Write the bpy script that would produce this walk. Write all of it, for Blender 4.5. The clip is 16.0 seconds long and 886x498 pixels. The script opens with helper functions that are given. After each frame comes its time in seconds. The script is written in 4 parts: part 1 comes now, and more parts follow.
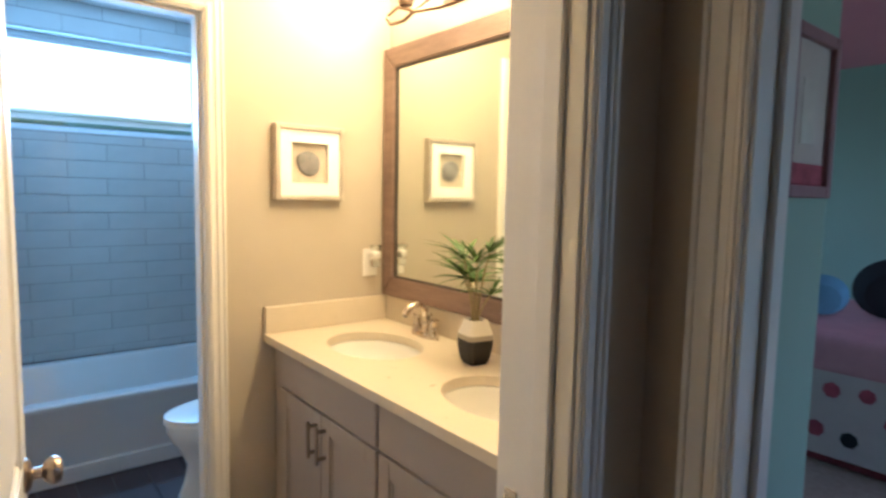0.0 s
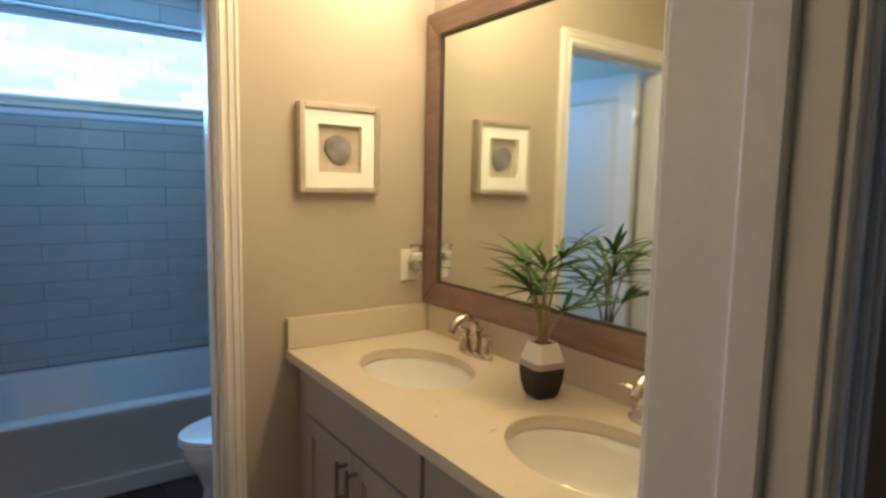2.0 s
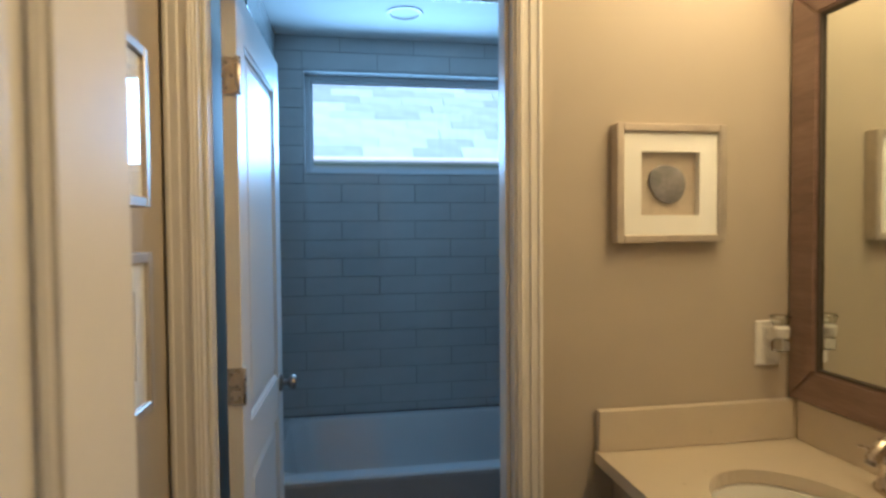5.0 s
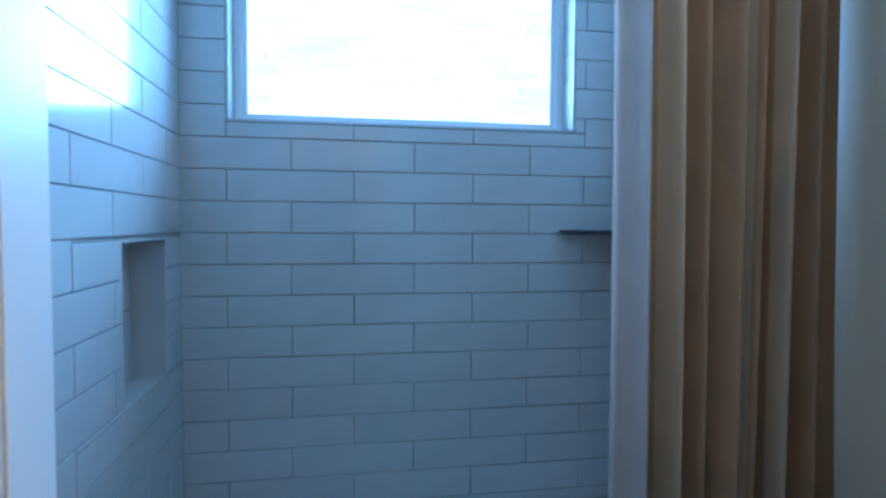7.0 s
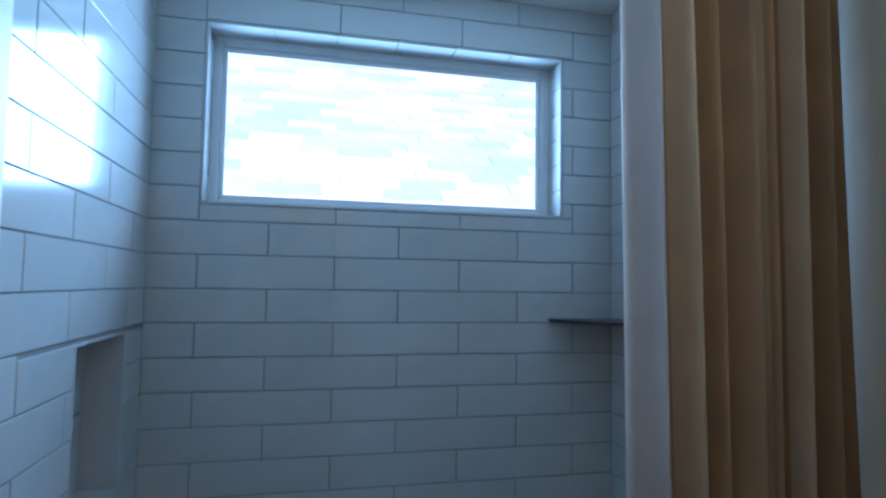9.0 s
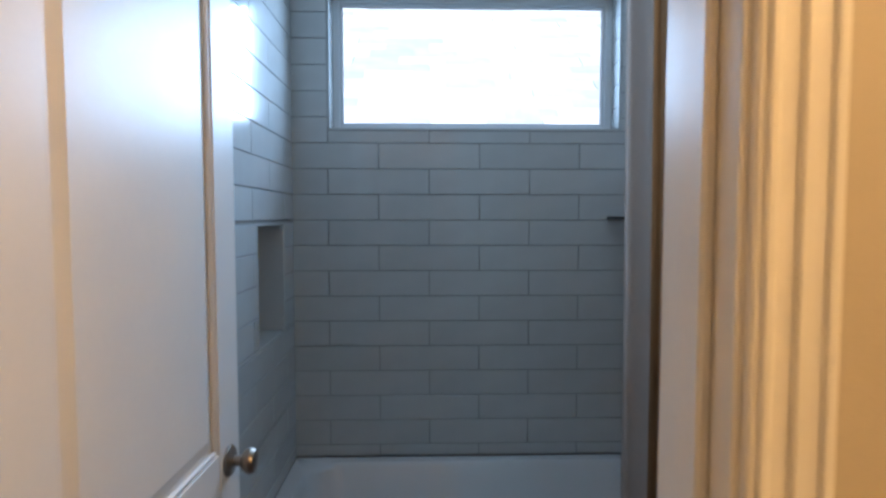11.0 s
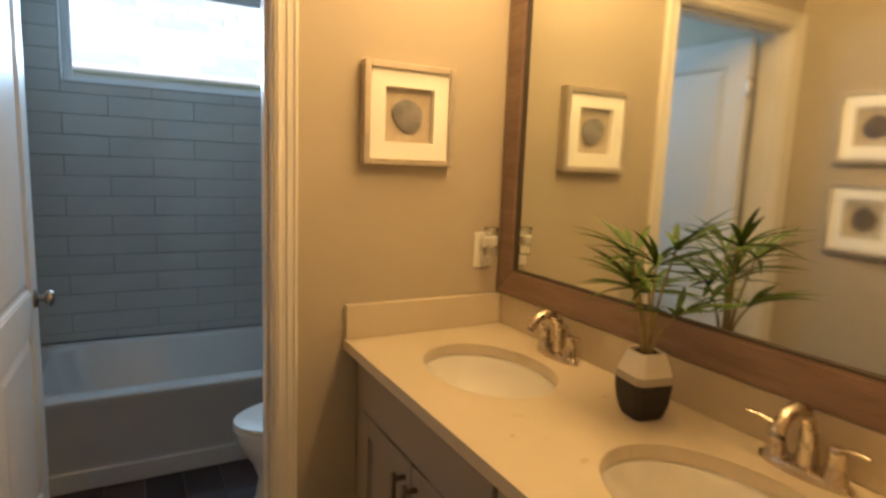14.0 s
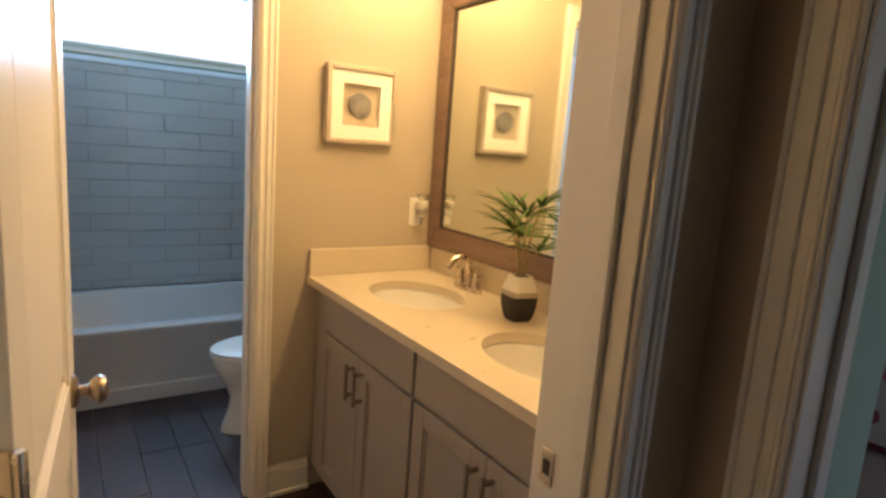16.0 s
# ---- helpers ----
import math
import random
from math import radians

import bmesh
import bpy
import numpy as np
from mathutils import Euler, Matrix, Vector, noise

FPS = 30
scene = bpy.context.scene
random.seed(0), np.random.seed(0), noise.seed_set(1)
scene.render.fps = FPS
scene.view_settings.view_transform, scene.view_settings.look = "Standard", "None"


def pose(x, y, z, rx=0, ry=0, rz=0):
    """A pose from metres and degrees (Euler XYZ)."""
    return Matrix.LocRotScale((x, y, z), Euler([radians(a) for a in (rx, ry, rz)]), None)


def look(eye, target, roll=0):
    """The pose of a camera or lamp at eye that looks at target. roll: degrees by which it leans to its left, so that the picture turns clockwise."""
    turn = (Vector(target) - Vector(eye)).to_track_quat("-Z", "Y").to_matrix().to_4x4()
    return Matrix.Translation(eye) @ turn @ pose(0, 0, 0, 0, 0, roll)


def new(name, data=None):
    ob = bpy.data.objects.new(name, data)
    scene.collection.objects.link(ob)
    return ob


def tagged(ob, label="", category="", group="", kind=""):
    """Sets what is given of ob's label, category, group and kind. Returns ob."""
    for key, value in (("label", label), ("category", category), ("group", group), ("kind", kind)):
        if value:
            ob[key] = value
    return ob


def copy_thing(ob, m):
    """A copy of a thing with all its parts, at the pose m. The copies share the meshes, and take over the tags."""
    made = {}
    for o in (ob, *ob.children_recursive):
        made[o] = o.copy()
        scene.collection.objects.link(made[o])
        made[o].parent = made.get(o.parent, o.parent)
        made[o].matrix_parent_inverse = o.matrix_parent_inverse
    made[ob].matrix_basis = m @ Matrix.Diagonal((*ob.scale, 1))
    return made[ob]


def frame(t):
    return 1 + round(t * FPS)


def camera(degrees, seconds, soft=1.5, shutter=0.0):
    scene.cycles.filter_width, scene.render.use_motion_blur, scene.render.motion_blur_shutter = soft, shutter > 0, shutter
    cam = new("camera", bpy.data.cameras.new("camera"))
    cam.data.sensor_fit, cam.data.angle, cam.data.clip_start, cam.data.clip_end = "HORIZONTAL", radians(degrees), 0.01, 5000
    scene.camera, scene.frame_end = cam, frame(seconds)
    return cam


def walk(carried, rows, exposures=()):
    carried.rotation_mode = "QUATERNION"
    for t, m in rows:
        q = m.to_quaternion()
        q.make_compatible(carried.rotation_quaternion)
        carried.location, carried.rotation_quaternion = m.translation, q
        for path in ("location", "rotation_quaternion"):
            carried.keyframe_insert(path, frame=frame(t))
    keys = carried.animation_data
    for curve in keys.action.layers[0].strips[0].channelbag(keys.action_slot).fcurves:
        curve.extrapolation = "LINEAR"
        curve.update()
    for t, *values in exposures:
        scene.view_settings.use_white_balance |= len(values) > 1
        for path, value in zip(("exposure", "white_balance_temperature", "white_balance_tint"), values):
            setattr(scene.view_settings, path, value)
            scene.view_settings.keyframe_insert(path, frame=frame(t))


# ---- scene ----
cam = camera(75, 16.0, 2.7, 0.4)
PATH = [
    (0, (-1.371, -2.107, 1.418), (-0.130, -0.549, 1.236), 1.14),
    (0.5, (-1.359, -2.078, 1.430), (-0.285, -0.400, 1.255), 1.36),
    (1, (-1.322, -1.981, 1.429), (-0.333, -0.256, 1.215), 2.50),
    (1.5, (-1.245, -1.887, 1.394), (-0.126, -0.241, 1.194), 1.11),
    (2, (-1.203, -1.783, 1.421), (-0.053, -0.161, 1.204), 1.10),
    (2.5, (-1.145, -1.731, 1.420), (-0.083, -0.045, 1.244), 1.59),
    (3, (-1.124, -1.680, 1.426), (-0.306, 0.135, 1.234), 0.79),
    (3.5, (-1.100, -1.614, 1.432), (-0.622, 0.320, 1.264), 0.39),
    (4, (-1.127, -1.595, 1.445), (-0.833, 0.381, 1.336), 0.32),
    (4.5, (-1.164, -1.535, 1.429), (-0.841, 0.438, 1.371), -0.53),
    (7, (-1.007, -0.024, 1.418), (-0.671, 1.945, 1.328), 0.40),
    (7.5, (-1.059, 0.066, 1.458), (-0.609, 2.015, 1.478), 1.69),
    (8, (-1.049, 0.086, 1.489), (-0.614, 2.036, 1.592), 1.05),
    (8.5, (-1.063, 0.100, 1.525), (-0.568, 2.033, 1.661), 0.90),
    (11, (-0.985, -0.410, 1.395), (-0.930, 1.586, 1.283), 0.00),
    (11.5, (-1.015, -0.635, 1.425), (-0.795, 1.344, 1.247), 1.40),
    (12, (-1.058, -0.842, 1.424), (-0.692, 1.106, 1.156), 3.53),
    (12.5, (-1.102, -1.056, 1.424), (-0.839, 0.919, 1.248), 0.74),
    (13, (-1.130, -1.225, 1.406), (-0.754, 0.736, 1.279), 0.45),
    (13.5, (-1.122, -1.380, 1.367), (-0.419, 0.481, 1.165), 2.01),
    (14, (-1.091, -1.571, 1.391), (-0.145, 0.169, 1.111), 2.21),
    (14.5, (-1.136, -1.716, 1.351), (-0.182, 0.002, 0.983), 2.76),
    (15, (-1.226, -1.852, 1.365), (-0.174, -0.206, 0.934), 2.53),
    (15.5, (-1.322, -1.977, 1.374), (-0.204, -0.364, 0.985), 3.20),
    (16, (-1.345, -2.065, 1.392), (-0.237, -0.435, 1.056), 4.26),
]
EXPOSURES = [(0, 1.4, 4650, 14), (0.5, 1.15, 4650, 14), (1, 0.8, 4650, 14), (2, 0.45, 4600, 14), (3, 0.25, 4600, 14), (4.5, -0.2, 4850, 14), (7, 0.95, 4450, 15), (8.5, 0.4, 4850, 17), (11, 0.4, 5950, 26), (12.5, 0.25, 6300, 23), (14, 0.27, 6350, 21), (15.5, 0.75, 6050, 20), (16, 0.85, 5850, 20)]
walk(cam, [(t, look(eye, target, roll)) for t, eye, target, roll in PATH], EXPOSURES)

# ---- world, sun, exposure ----
world = bpy.data.worlds.new("world")
scene.world = world
world.use_nodes = True
sky = world.node_tree.nodes.new("ShaderNodeTexSky")
sky.sky_type = "NISHITA"
sky.sun_disc = False
sky.sun_elevation, sky.sun_rotation = radians(52), radians(200)
background = world.node_tree.nodes["Background"]
background.inputs["Strength"].default_value = 0.15
world.node_tree.links.new(sky.outputs["Color"], background.inputs["Color"])
sun = new("sun", bpy.data.lights.new("sun", "SUN"))
sun.data.energy, sun.data.angle, sun.data.color = 5.0, radians(0.5), (1, 0.98, 0.95)
sun.matrix_world = look((-3, -8, 14), (0, 0, 0))
LAMP_WATTS, LAMP_COLOUR = 6.6, (1.0, 0.635, 0.20)
daylight = new("window_daylight", bpy.data.lights.new("window_daylight", "AREA"))
daylight.data.shape, daylight.data.size, daylight.data.size_y = "RECTANGLE", 1.08, 0.46
daylight.data.energy, daylight.data.color, daylight.data.spread = 16.8, (0.46, 0.77, 1.0), radians(142)
daylight.matrix_world = look((-0.79, 2.044, 2.03), (-0.79, 0.9, 2.03))

# ---- materials ----


def material(name, colour, rough=0.5, metal=0.0, spread=0.08, scale=6.0, grain=0.0, grain_scale=120.0, stretch=(1, 1, 1),
             second=None, amount=0.5, coat=0.0, per_object=0.0, emit=None, strength=0.0):
    """A principled material, mottled at two scales, with fine relief."""
    m = bpy.data.materials.new(name)
    m.use_nodes = True
    nt = m.node_tree
    nodes, link = nt.nodes, nt.links.new
    b = nodes["Principled BSDF"]
    b.inputs["Roughness"].default_value, b.inputs["Metallic"].default_value = rough, metal
    b.inputs["Coat Weight"].default_value = coat
    co = nodes.new("ShaderNodeTexCoord")
    mp = nodes.new("ShaderNodeMapping")
    mp.inputs["Scale"].default_value = stretch
    link(co.outputs["Object"], mp.inputs["Vector"])
    big, fine = nodes.new("ShaderNodeTexNoise"), nodes.new("ShaderNodeTexNoise")
    big.inputs["Scale"].default_value, fine.inputs["Scale"].default_value = scale, grain_scale
    big.inputs["Detail"].default_value = fine.inputs["Detail"].default_value = 4
    link(mp.outputs["Vector"], big.inputs["Vector"])
    link(mp.outputs["Vector"], fine.inputs["Vector"])
    add = nodes.new("ShaderNodeMath")
    add.operation = "MULTIPLY_ADD"
    add.inputs[1].default_value = 0.45
    link(fine.outputs["Fac"], add.inputs[0])
    link(big.outputs["Fac"], add.inputs[2])
    ramp = nodes.new("ShaderNodeMapRange")
    ramp.inputs["From Min"].default_value, ramp.inputs["From Max"].default_value = 0.45, 1.0
    link(add.outputs[0], ramp.inputs["Value"])
    mix = nodes.new("ShaderNodeMix")
    mix.data_type = "RGBA"
    low = [c * (1 - spread) for c in colour] if second is None else [c * (1 - amount) + d * amount for c, d in zip(colour, second)]
    high = [min(1, c * (1 + spread)) for c in colour] if second is None else colour
    mix.inputs["A"].default_value, mix.inputs["B"].default_value = (*low, 1), (*high, 1)
    link(ramp.outputs["Result"], mix.inputs["Factor"])
    out = mix.outputs["Result"]
    if per_object:
        info, vary, hsv = nodes.new("ShaderNodeObjectInfo"), nodes.new("ShaderNodeMapRange"), nodes.new("ShaderNodeHueSaturation")
        vary.inputs["To Min"].default_value, vary.inputs["To Max"].default_value = 1 - per_object, 1 + per_object
        link(info.outputs["Random"], vary.inputs["Value"])
        link(vary.outputs["Result"], hsv.inputs["Value"])
        link(out, hsv.inputs["Color"])
        out = hsv.outputs["Color"]
    link(out, b.inputs["Base Color"])
    wear = nodes.new("ShaderNodeMapRange")
    wear.inputs["To Min"].default_value, wear.inputs["To Max"].default_value = max(0.02, rough - 0.06), min(1, rough + 0.06)
    link(big.outputs["Fac"], wear.inputs["Value"])
    link(wear.outputs["Result"], b.inputs["Roughness"])
    if grain:
        bump = nodes.new("ShaderNodeBump")
        bump.inputs["Strength"].default_value, bump.inputs["Distance"].default_value = grain, 0.002
        link(fine.outputs["Fac"], bump.inputs["Height"])
        link(bump.outputs["Normal"], b.inputs["Normal"])
    if emit:
        b.inputs["Emission Color"].default_value, b.inputs["Emission Strength"].default_value = (*emit, 1), strength
    return m


def glass(name, colour=(1, 1, 1), rough=0.0):
    m = bpy.data.materials.new(name)
    m.use_nodes = True
    b = m.node_tree.nodes["Principled BSDF"]
    b.inputs["Base Color"].default_value = (*colour, 1)
    b.inputs["Transmission Weight"].default_value, b.inputs["Roughness"].default_value, b.inputs["IOR"].default_value = 1, rough, 1.45
    return m


wall_paint = material("wall_paint", (0.50, 0.44, 0.345), 0.6, spread=0.03, scale=3, grain=0.12, grain_scale=260)
trim_paint = material("trim_paint", (0.80, 0.77, 0.72), 0.34, spread=0.03, scale=8, grain=0.03)
door_paint = material("door_paint", (0.78, 0.76, 0.73), 0.38, spread=0.025, scale=5, grain=0.03, grain_scale=90)
ceiling_paint = material("ceiling_paint", (0.75, 0.73, 0.69), 0.8, spread=0.03, grain=0.25, grain_scale=180)
tile_glaze = material("tile_glaze", (0.50, 0.50, 0.485), 0.16, spread=0.04, scale=7, grain=0.015, grain_scale=25, per_object=0.03, coat=0.3)
grout = material("grout", (0.26, 0.245, 0.23), 0.9, spread=0.12, grain=0.3, grain_scale=300)
plank_wood = material("plank_wood", (0.075, 0.043, 0.044), 0.55, scale=3, grain=0.2, grain_scale=22, stretch=(14, 1, 6),
                      second=(0.030, 0.020, 0.018), amount=0.8, per_object=0.28)
quartz = material("quartz", (0.63, 0.555, 0.43), 0.3, spread=0.02, scale=30, grain=0.01, grain_scale=700)
cabinet_paint = material("cabinet_paint", (0.37, 0.325, 0.285), 0.42, spread=0.035, scale=5, grain=0.05)
cabinet_dark = material("cabinet_dark", (0.07, 0.055, 0.045), 0.7)
nickel = material("brushed_nickel", (0.62, 0.55, 0.46), 0.27, 1.0, spread=0.06, scale=40, grain=0.03, grain_scale=300)
dark_nickel = material("dark_nickel", (0.34, 0.31, 0.29), 0.33, 1.0, spread=0.08, scale=30)
knob_metal = material("knob_metal", (0.36, 0.30, 0.25), 0.3, 1.0, spread=0.08, scale=30)
pull_metal = material("pull_metal", (0.30, 0.25, 0.21), 0.45, 0.8, spread=0.04, scale=30)
print_frame = material("print_frame", (0.30, 0.15, 0.16), 0.6, spread=0.08, scale=20)
bronze = material("bronze", (0.20, 0.14, 0.09), 0.38, 0.9, spread=0.1, scale=30)
porcelain = material("porcelain", (0.80, 0.785, 0.75), 0.1, spread=0.015, coat=0.5)
tub_acrylic = material("tub_acrylic", (0.66, 0.66, 0.66), 0.2, spread=0.02, coat=0.3)
mirror_wood = material("mirror_wood", (0.29, 0.195, 0.15), 0.5, scale=4, grain=0.25, grain_scale=26, stretch=(3, 1.2, 10),
                       second=(0.15, 0.095, 0.072), amount=0.8)
silver = material("mirror_silver", (0.83, 0.87, 0.82), 0.015, 1.0, spread=0.0)
frame_silver = material("frame_silver", (0.60, 0.54, 0.46), 0.4, 0.6, spread=0.1, scale=25, grain=0.08, grain_scale=200)
mat_board = material("mat_board", (0.82, 0.80, 0.75), 0.85, spread=0.02, grain=0.1, grain_scale=400)
linen = material("linen_backing", (0.46, 0.39, 0.30), 0.9, spread=0.1, scale=30, grain=0.3, grain_scale=500)
agate = material("agate", (0.30, 0.285, 0.285), 0.3, scale=16, grain=0.05, second=(0.05, 0.048, 0.06), amount=0.9)
pane_glass = glass("pane_glass")
white_plastic = material("white_plastic", (0.80, 0.78, 0.74), 0.35, spread=0.02)
clear_plastic = glass("clear_plastic", (0.93, 0.95, 0.93), 0.08)
pot_white = material("pot_white", (0.80, 0.77, 0.70), 0.4, spread=0.04, scale=12)
pot_grey = material("pot_grey", (0.40, 0.36, 0.30), 0.5, spread=0.05, scale=12)
pot_black = material("pot_black", (0.020, 0.017, 0.018), 0.6, spread=0.15, scale=14, grain=0.05)
soil = material("soil", (0.03, 0.022, 0.016), 0.95, spread=0.4, scale=60, grain=0.6, grain_scale=150)
leaf_green = material("leaf_green", (0.095, 0.175, 0.016), 0.55, scale=14, second=(0.030, 0.085, 0.008), amount=0.9, per_object=0.3)
stem_green = material("stem_green", (0.30, 0.24, 0.11), 0.6, spread=0.2, scale=40)
fabric = material("curtain_fabric", (0.47, 0.29, 0.16), 0.85, spread=0.1, scale=9, grain=0.3, grain_scale=600)
fabric_light = material("curtain_stripe", (0.62, 0.46, 0.30), 0.8, spread=0.08, scale=9, grain=0.3, grain_scale=600)
liner = material("curtain_liner", (0.58, 0.50, 0.45), 0.6, spread=0.05, scale=9)
shelf_dark = material("shelf_dark", (0.03, 0.03, 0.033), 0.3, spread=0.1)
vinyl = material("window_vinyl", (0.72, 0.73, 0.74), 0.4, spread=0.02)
shingle_mat = material("roof_shingle", (0.43, 0.53, 0.55), 0.9, spread=0.15, scale=3, grain=0.4, grain_scale=90, per_object=0.24)
fascia_white = material("fascia_white", (0.72, 0.72, 0.70), 0.5, spread=0.04)
siding_mat = material("house_siding", (0.30, 0.42, 0.42), 0.7, spread=0.08, scale=3)
grass_mat = material("lawn", (0.06, 0.09, 0.035), 0.95, spread=0.4, scale=3, grain=0.5, grain_scale=60)
mint = material("mint_paint", (0.33, 0.46, 0.37), 0.7, spread=0.03, scale=3, grain=0.12, grain_scale=260)
pink_paint = material("pink_paint", (0.62, 0.25, 0.29), 0.75, spread=0.03, scale=3, grain=0.12, grain_scale=260)
carpet = material("carpet", (0.36, 0.29, 0.21), 1.0, spread=0.15, scale=30, grain=0.8, grain_scale=400)
pink_cloth = material("pink_cloth", (0.62, 0.35, 0.37), 0.9, spread=0.08, scale=10, grain=0.3, grain_scale=300)
quilt_white = material("quilt_white", (0.62, 0.55, 0.49), 0.9, spread=0.06, scale=10, grain=0.3, grain_scale=300)
floral = material("floral_print", (0.42, 0.10, 0.13), 0.9, spread=0.3, scale=20)
blue_cloth = material("blue_cloth", (0.18, 0.36, 0.50), 0.9, spread=0.1, scale=12)
black_cloth = material("black_cloth", (0.02, 0.02, 0.025), 0.9, spread=0.2, scale=12)
shade_glass = material("lamp_shade_glass", (0.9, 0.85, 0.75), 0.4, emit=(1.0, 0.70, 0.40), strength=9.0)
can_lens = material("can_lens", (0.6, 0.58, 0.55), 0.4)
hall_paint = material("hall_paint", (0.52, 0.43, 0.335), 0.65, spread=0.03, scale=3, grain=0.12, grain_scale=260)

# ---- mesh helpers ----


def box(bm, lo, hi, bevel=0.0, segments=1):
    lo, hi = Vector(lo), Vector(hi)
    v = [bm.verts.new((x, y, z)) for z in (lo.z, hi.z) for y in (lo.y, hi.y) for x in (lo.x, hi.x)]
    f = [bm.faces.new([v[i] for i in q]) for q in ((0, 2, 3, 1), (4, 5, 7, 6), (0, 1, 5, 4), (2, 6, 7, 3), (0, 4, 6, 2), (1, 3, 7, 5))]
    if bevel:
        edges = list({e for q in f for e in q.edges})
        bmesh.ops.bevel(bm, geom=edges, offset=bevel, segments=segments, affect="EDGES", profile=0.5)
    return bm


def boxes(*items, bevel=0.0, segments=1):
    bm = bmesh.new()
    for lo, hi in items:
        one = box(bmesh.new(), lo, hi, bevel, segments)
        tmp = bpy.data.meshes.new("piece")
        one.to_mesh(tmp)
        one.free()
        bm.from_mesh(tmp)
        bpy.data.meshes.remove(tmp)
    return bm


def lathe(profile, n=24, sx=1.0, sy=1.0, m=None, bm=None, close=False):
    bm = bm or bmesh.new()
    m = m or Matrix()
    rings = []
    for r, z in profile:
        rings.append([bm.verts.new(m @ Vector((r * sx * math.cos(2 * math.pi * i / n), r * sy * math.sin(2 * math.pi * i / n), z))) for i in range(n)])
    for a, b in zip(rings, rings[1:]):
        for i in range(n):
            bm.faces.new((a[i], a[(i + 1) % n], b[(i + 1) % n], b[i]))
    bm.faces.new(rings[-1])
    bm.faces.new(rings[0][::-1])
    return bm


def tube(points, radii, n=12, bm=None, flat=1.0):
    """A tube along a bent line, thinner across its side by flat."""
    bm = bm or bmesh.new()
    pts = [Vector(p) for p in points]
    radii = radii if hasattr(radii, "__len__") else [radii] * len(pts)
    rings = []
    side = None
    for i, p in enumerate(pts):
        d = (pts[min(i + 1, len(pts) - 1)] - pts[max(i - 1, 0)]).normalized()
        if side is None:
            side = d.cross(Vector((0, 0, 1)))
            side = side.normalized() if side.length > 0.1 else d.cross(Vector((0, 1, 0))).normalized()
        side = (side - d * side.dot(d)).normalized()
        up = side.cross(d)
        rings.append([bm.verts.new(p + radii[i] * (math.cos(2 * math.pi * k / n) * side + flat * math.sin(2 * math.pi * k / n) * up)) for k in range(n)])
    for a, b in zip(rings, rings[1:]):
        for i in range(n):
            bm.faces.new((a[i], a[(i + 1) % n], b[(i + 1) % n], b[i]))
    bm.faces.new(rings[0][::-1])
    bm.faces.new(rings[-1])
    return bm


def mesh_of(name, bm, mat, smooth=False):
    bmesh.ops.recalc_face_normals(bm, faces=bm.faces)
    me = bpy.data.meshes.new(name)
    if smooth:
        for f in bm.faces:
            f.smooth = True
        for e in bm.edges:
            if len(e.link_faces) == 2 and e.calc_face_angle(0) > 0.7:
                e.smooth = False
    bm.to_mesh(me)
    bm.free()
    me.materials.append(mat)
    return me


def part(name, bm, mat, parent, label="", smooth=False):
    ob = new(name, mesh_of(name, bm, mat, smooth))
    ob.parent = parent
    if label:
        tagged(ob, label)
    return ob


def thing(name, label, category, m=None, group="", kind=""):
    ob = new(name)
    ob.empty_display_size = 0.05
    ob.matrix_basis = m or Matrix()
    return tagged(ob, label, category, group, kind)


def solid(name, bm, mat, label, category, kind="", smooth=False):
    return tagged(new(name, mesh_of(name, bm, mat, smooth)), label, category, "", kind)


# ---- plan ----
XL, XR = -1.535, 0.0            # side walls of both bath rooms
YF, YP, YB = -1.465, 0.0, 1.95  # front wall, partition, tiled back wall
YP2, YH = 0.13, -1.605          # far side of the partition, hall side of the front wall
CEIL = 2.50
D2L, D2R, D1L, D1R = -1.462, -0.762, -1.41, -0.736
DOOR_TOP = 2.03
XH, XB = -0.555, -0.445         # wall between hall and bedroom
BY1, BY0 = -1.751, -2.51        # bedroom doorway
WX0, WX1, WZ0, WZ1 = -1.385, -0.195, 1.742, 2.318

# ---- structure ----
solid("wall_left", boxes(((XL - 0.12, YH, 0), (XL, 1.445, CEIL)), ((XL - 0.12, 1.79, 0), (XL, 2.09, CEIL)), ((XL - 0.12, 1.445, 0), (XL, 1.79, 0.955)),
      ((XL - 0.12, 1.445, 1.372), (XL, 1.79, CEIL)), ((XL - 0.12, 1.445, 0.955), (XL - 0.1, 1.79, 1.372))), wall_paint, "beige painted plaster side wall of the bathroom", "wall", "structure")
solid("wall_right", boxes(((XR, YH, 0), (XR + 0.12, 2.09, CEIL))), wall_paint, "beige painted plaster wall behind the vanity", "wall", "structure")
solid("wall_partition", boxes(((XL, YP, 0), (D2L - 0.018, YP2, CEIL)), ((D2R + 0.018, YP, 0), (XR, YP2, CEIL)),
      ((D2L - 0.018, YP, DOOR_TOP + 0.018), (D2R + 0.018, YP2, CEIL))), wall_paint,
      "beige painted partition with a doorway to the tub room", "wall", "structure")
solid("wall_front", boxes(((XL, YH, 0), (D1L - 0.018, YF, CEIL)), ((D1R + 0.018, YH, 0), (XR, YF, CEIL)),
      ((D1L - 0.018, YH, DOOR_TOP + 0.018), (D1R + 0.018, YF, CEIL)), ((-2.6, YH, 0), (XL - 0.12, YF, CEIL))), hall_paint,
      "beige painted wall with the bathroom doorway", "wall", "structure")
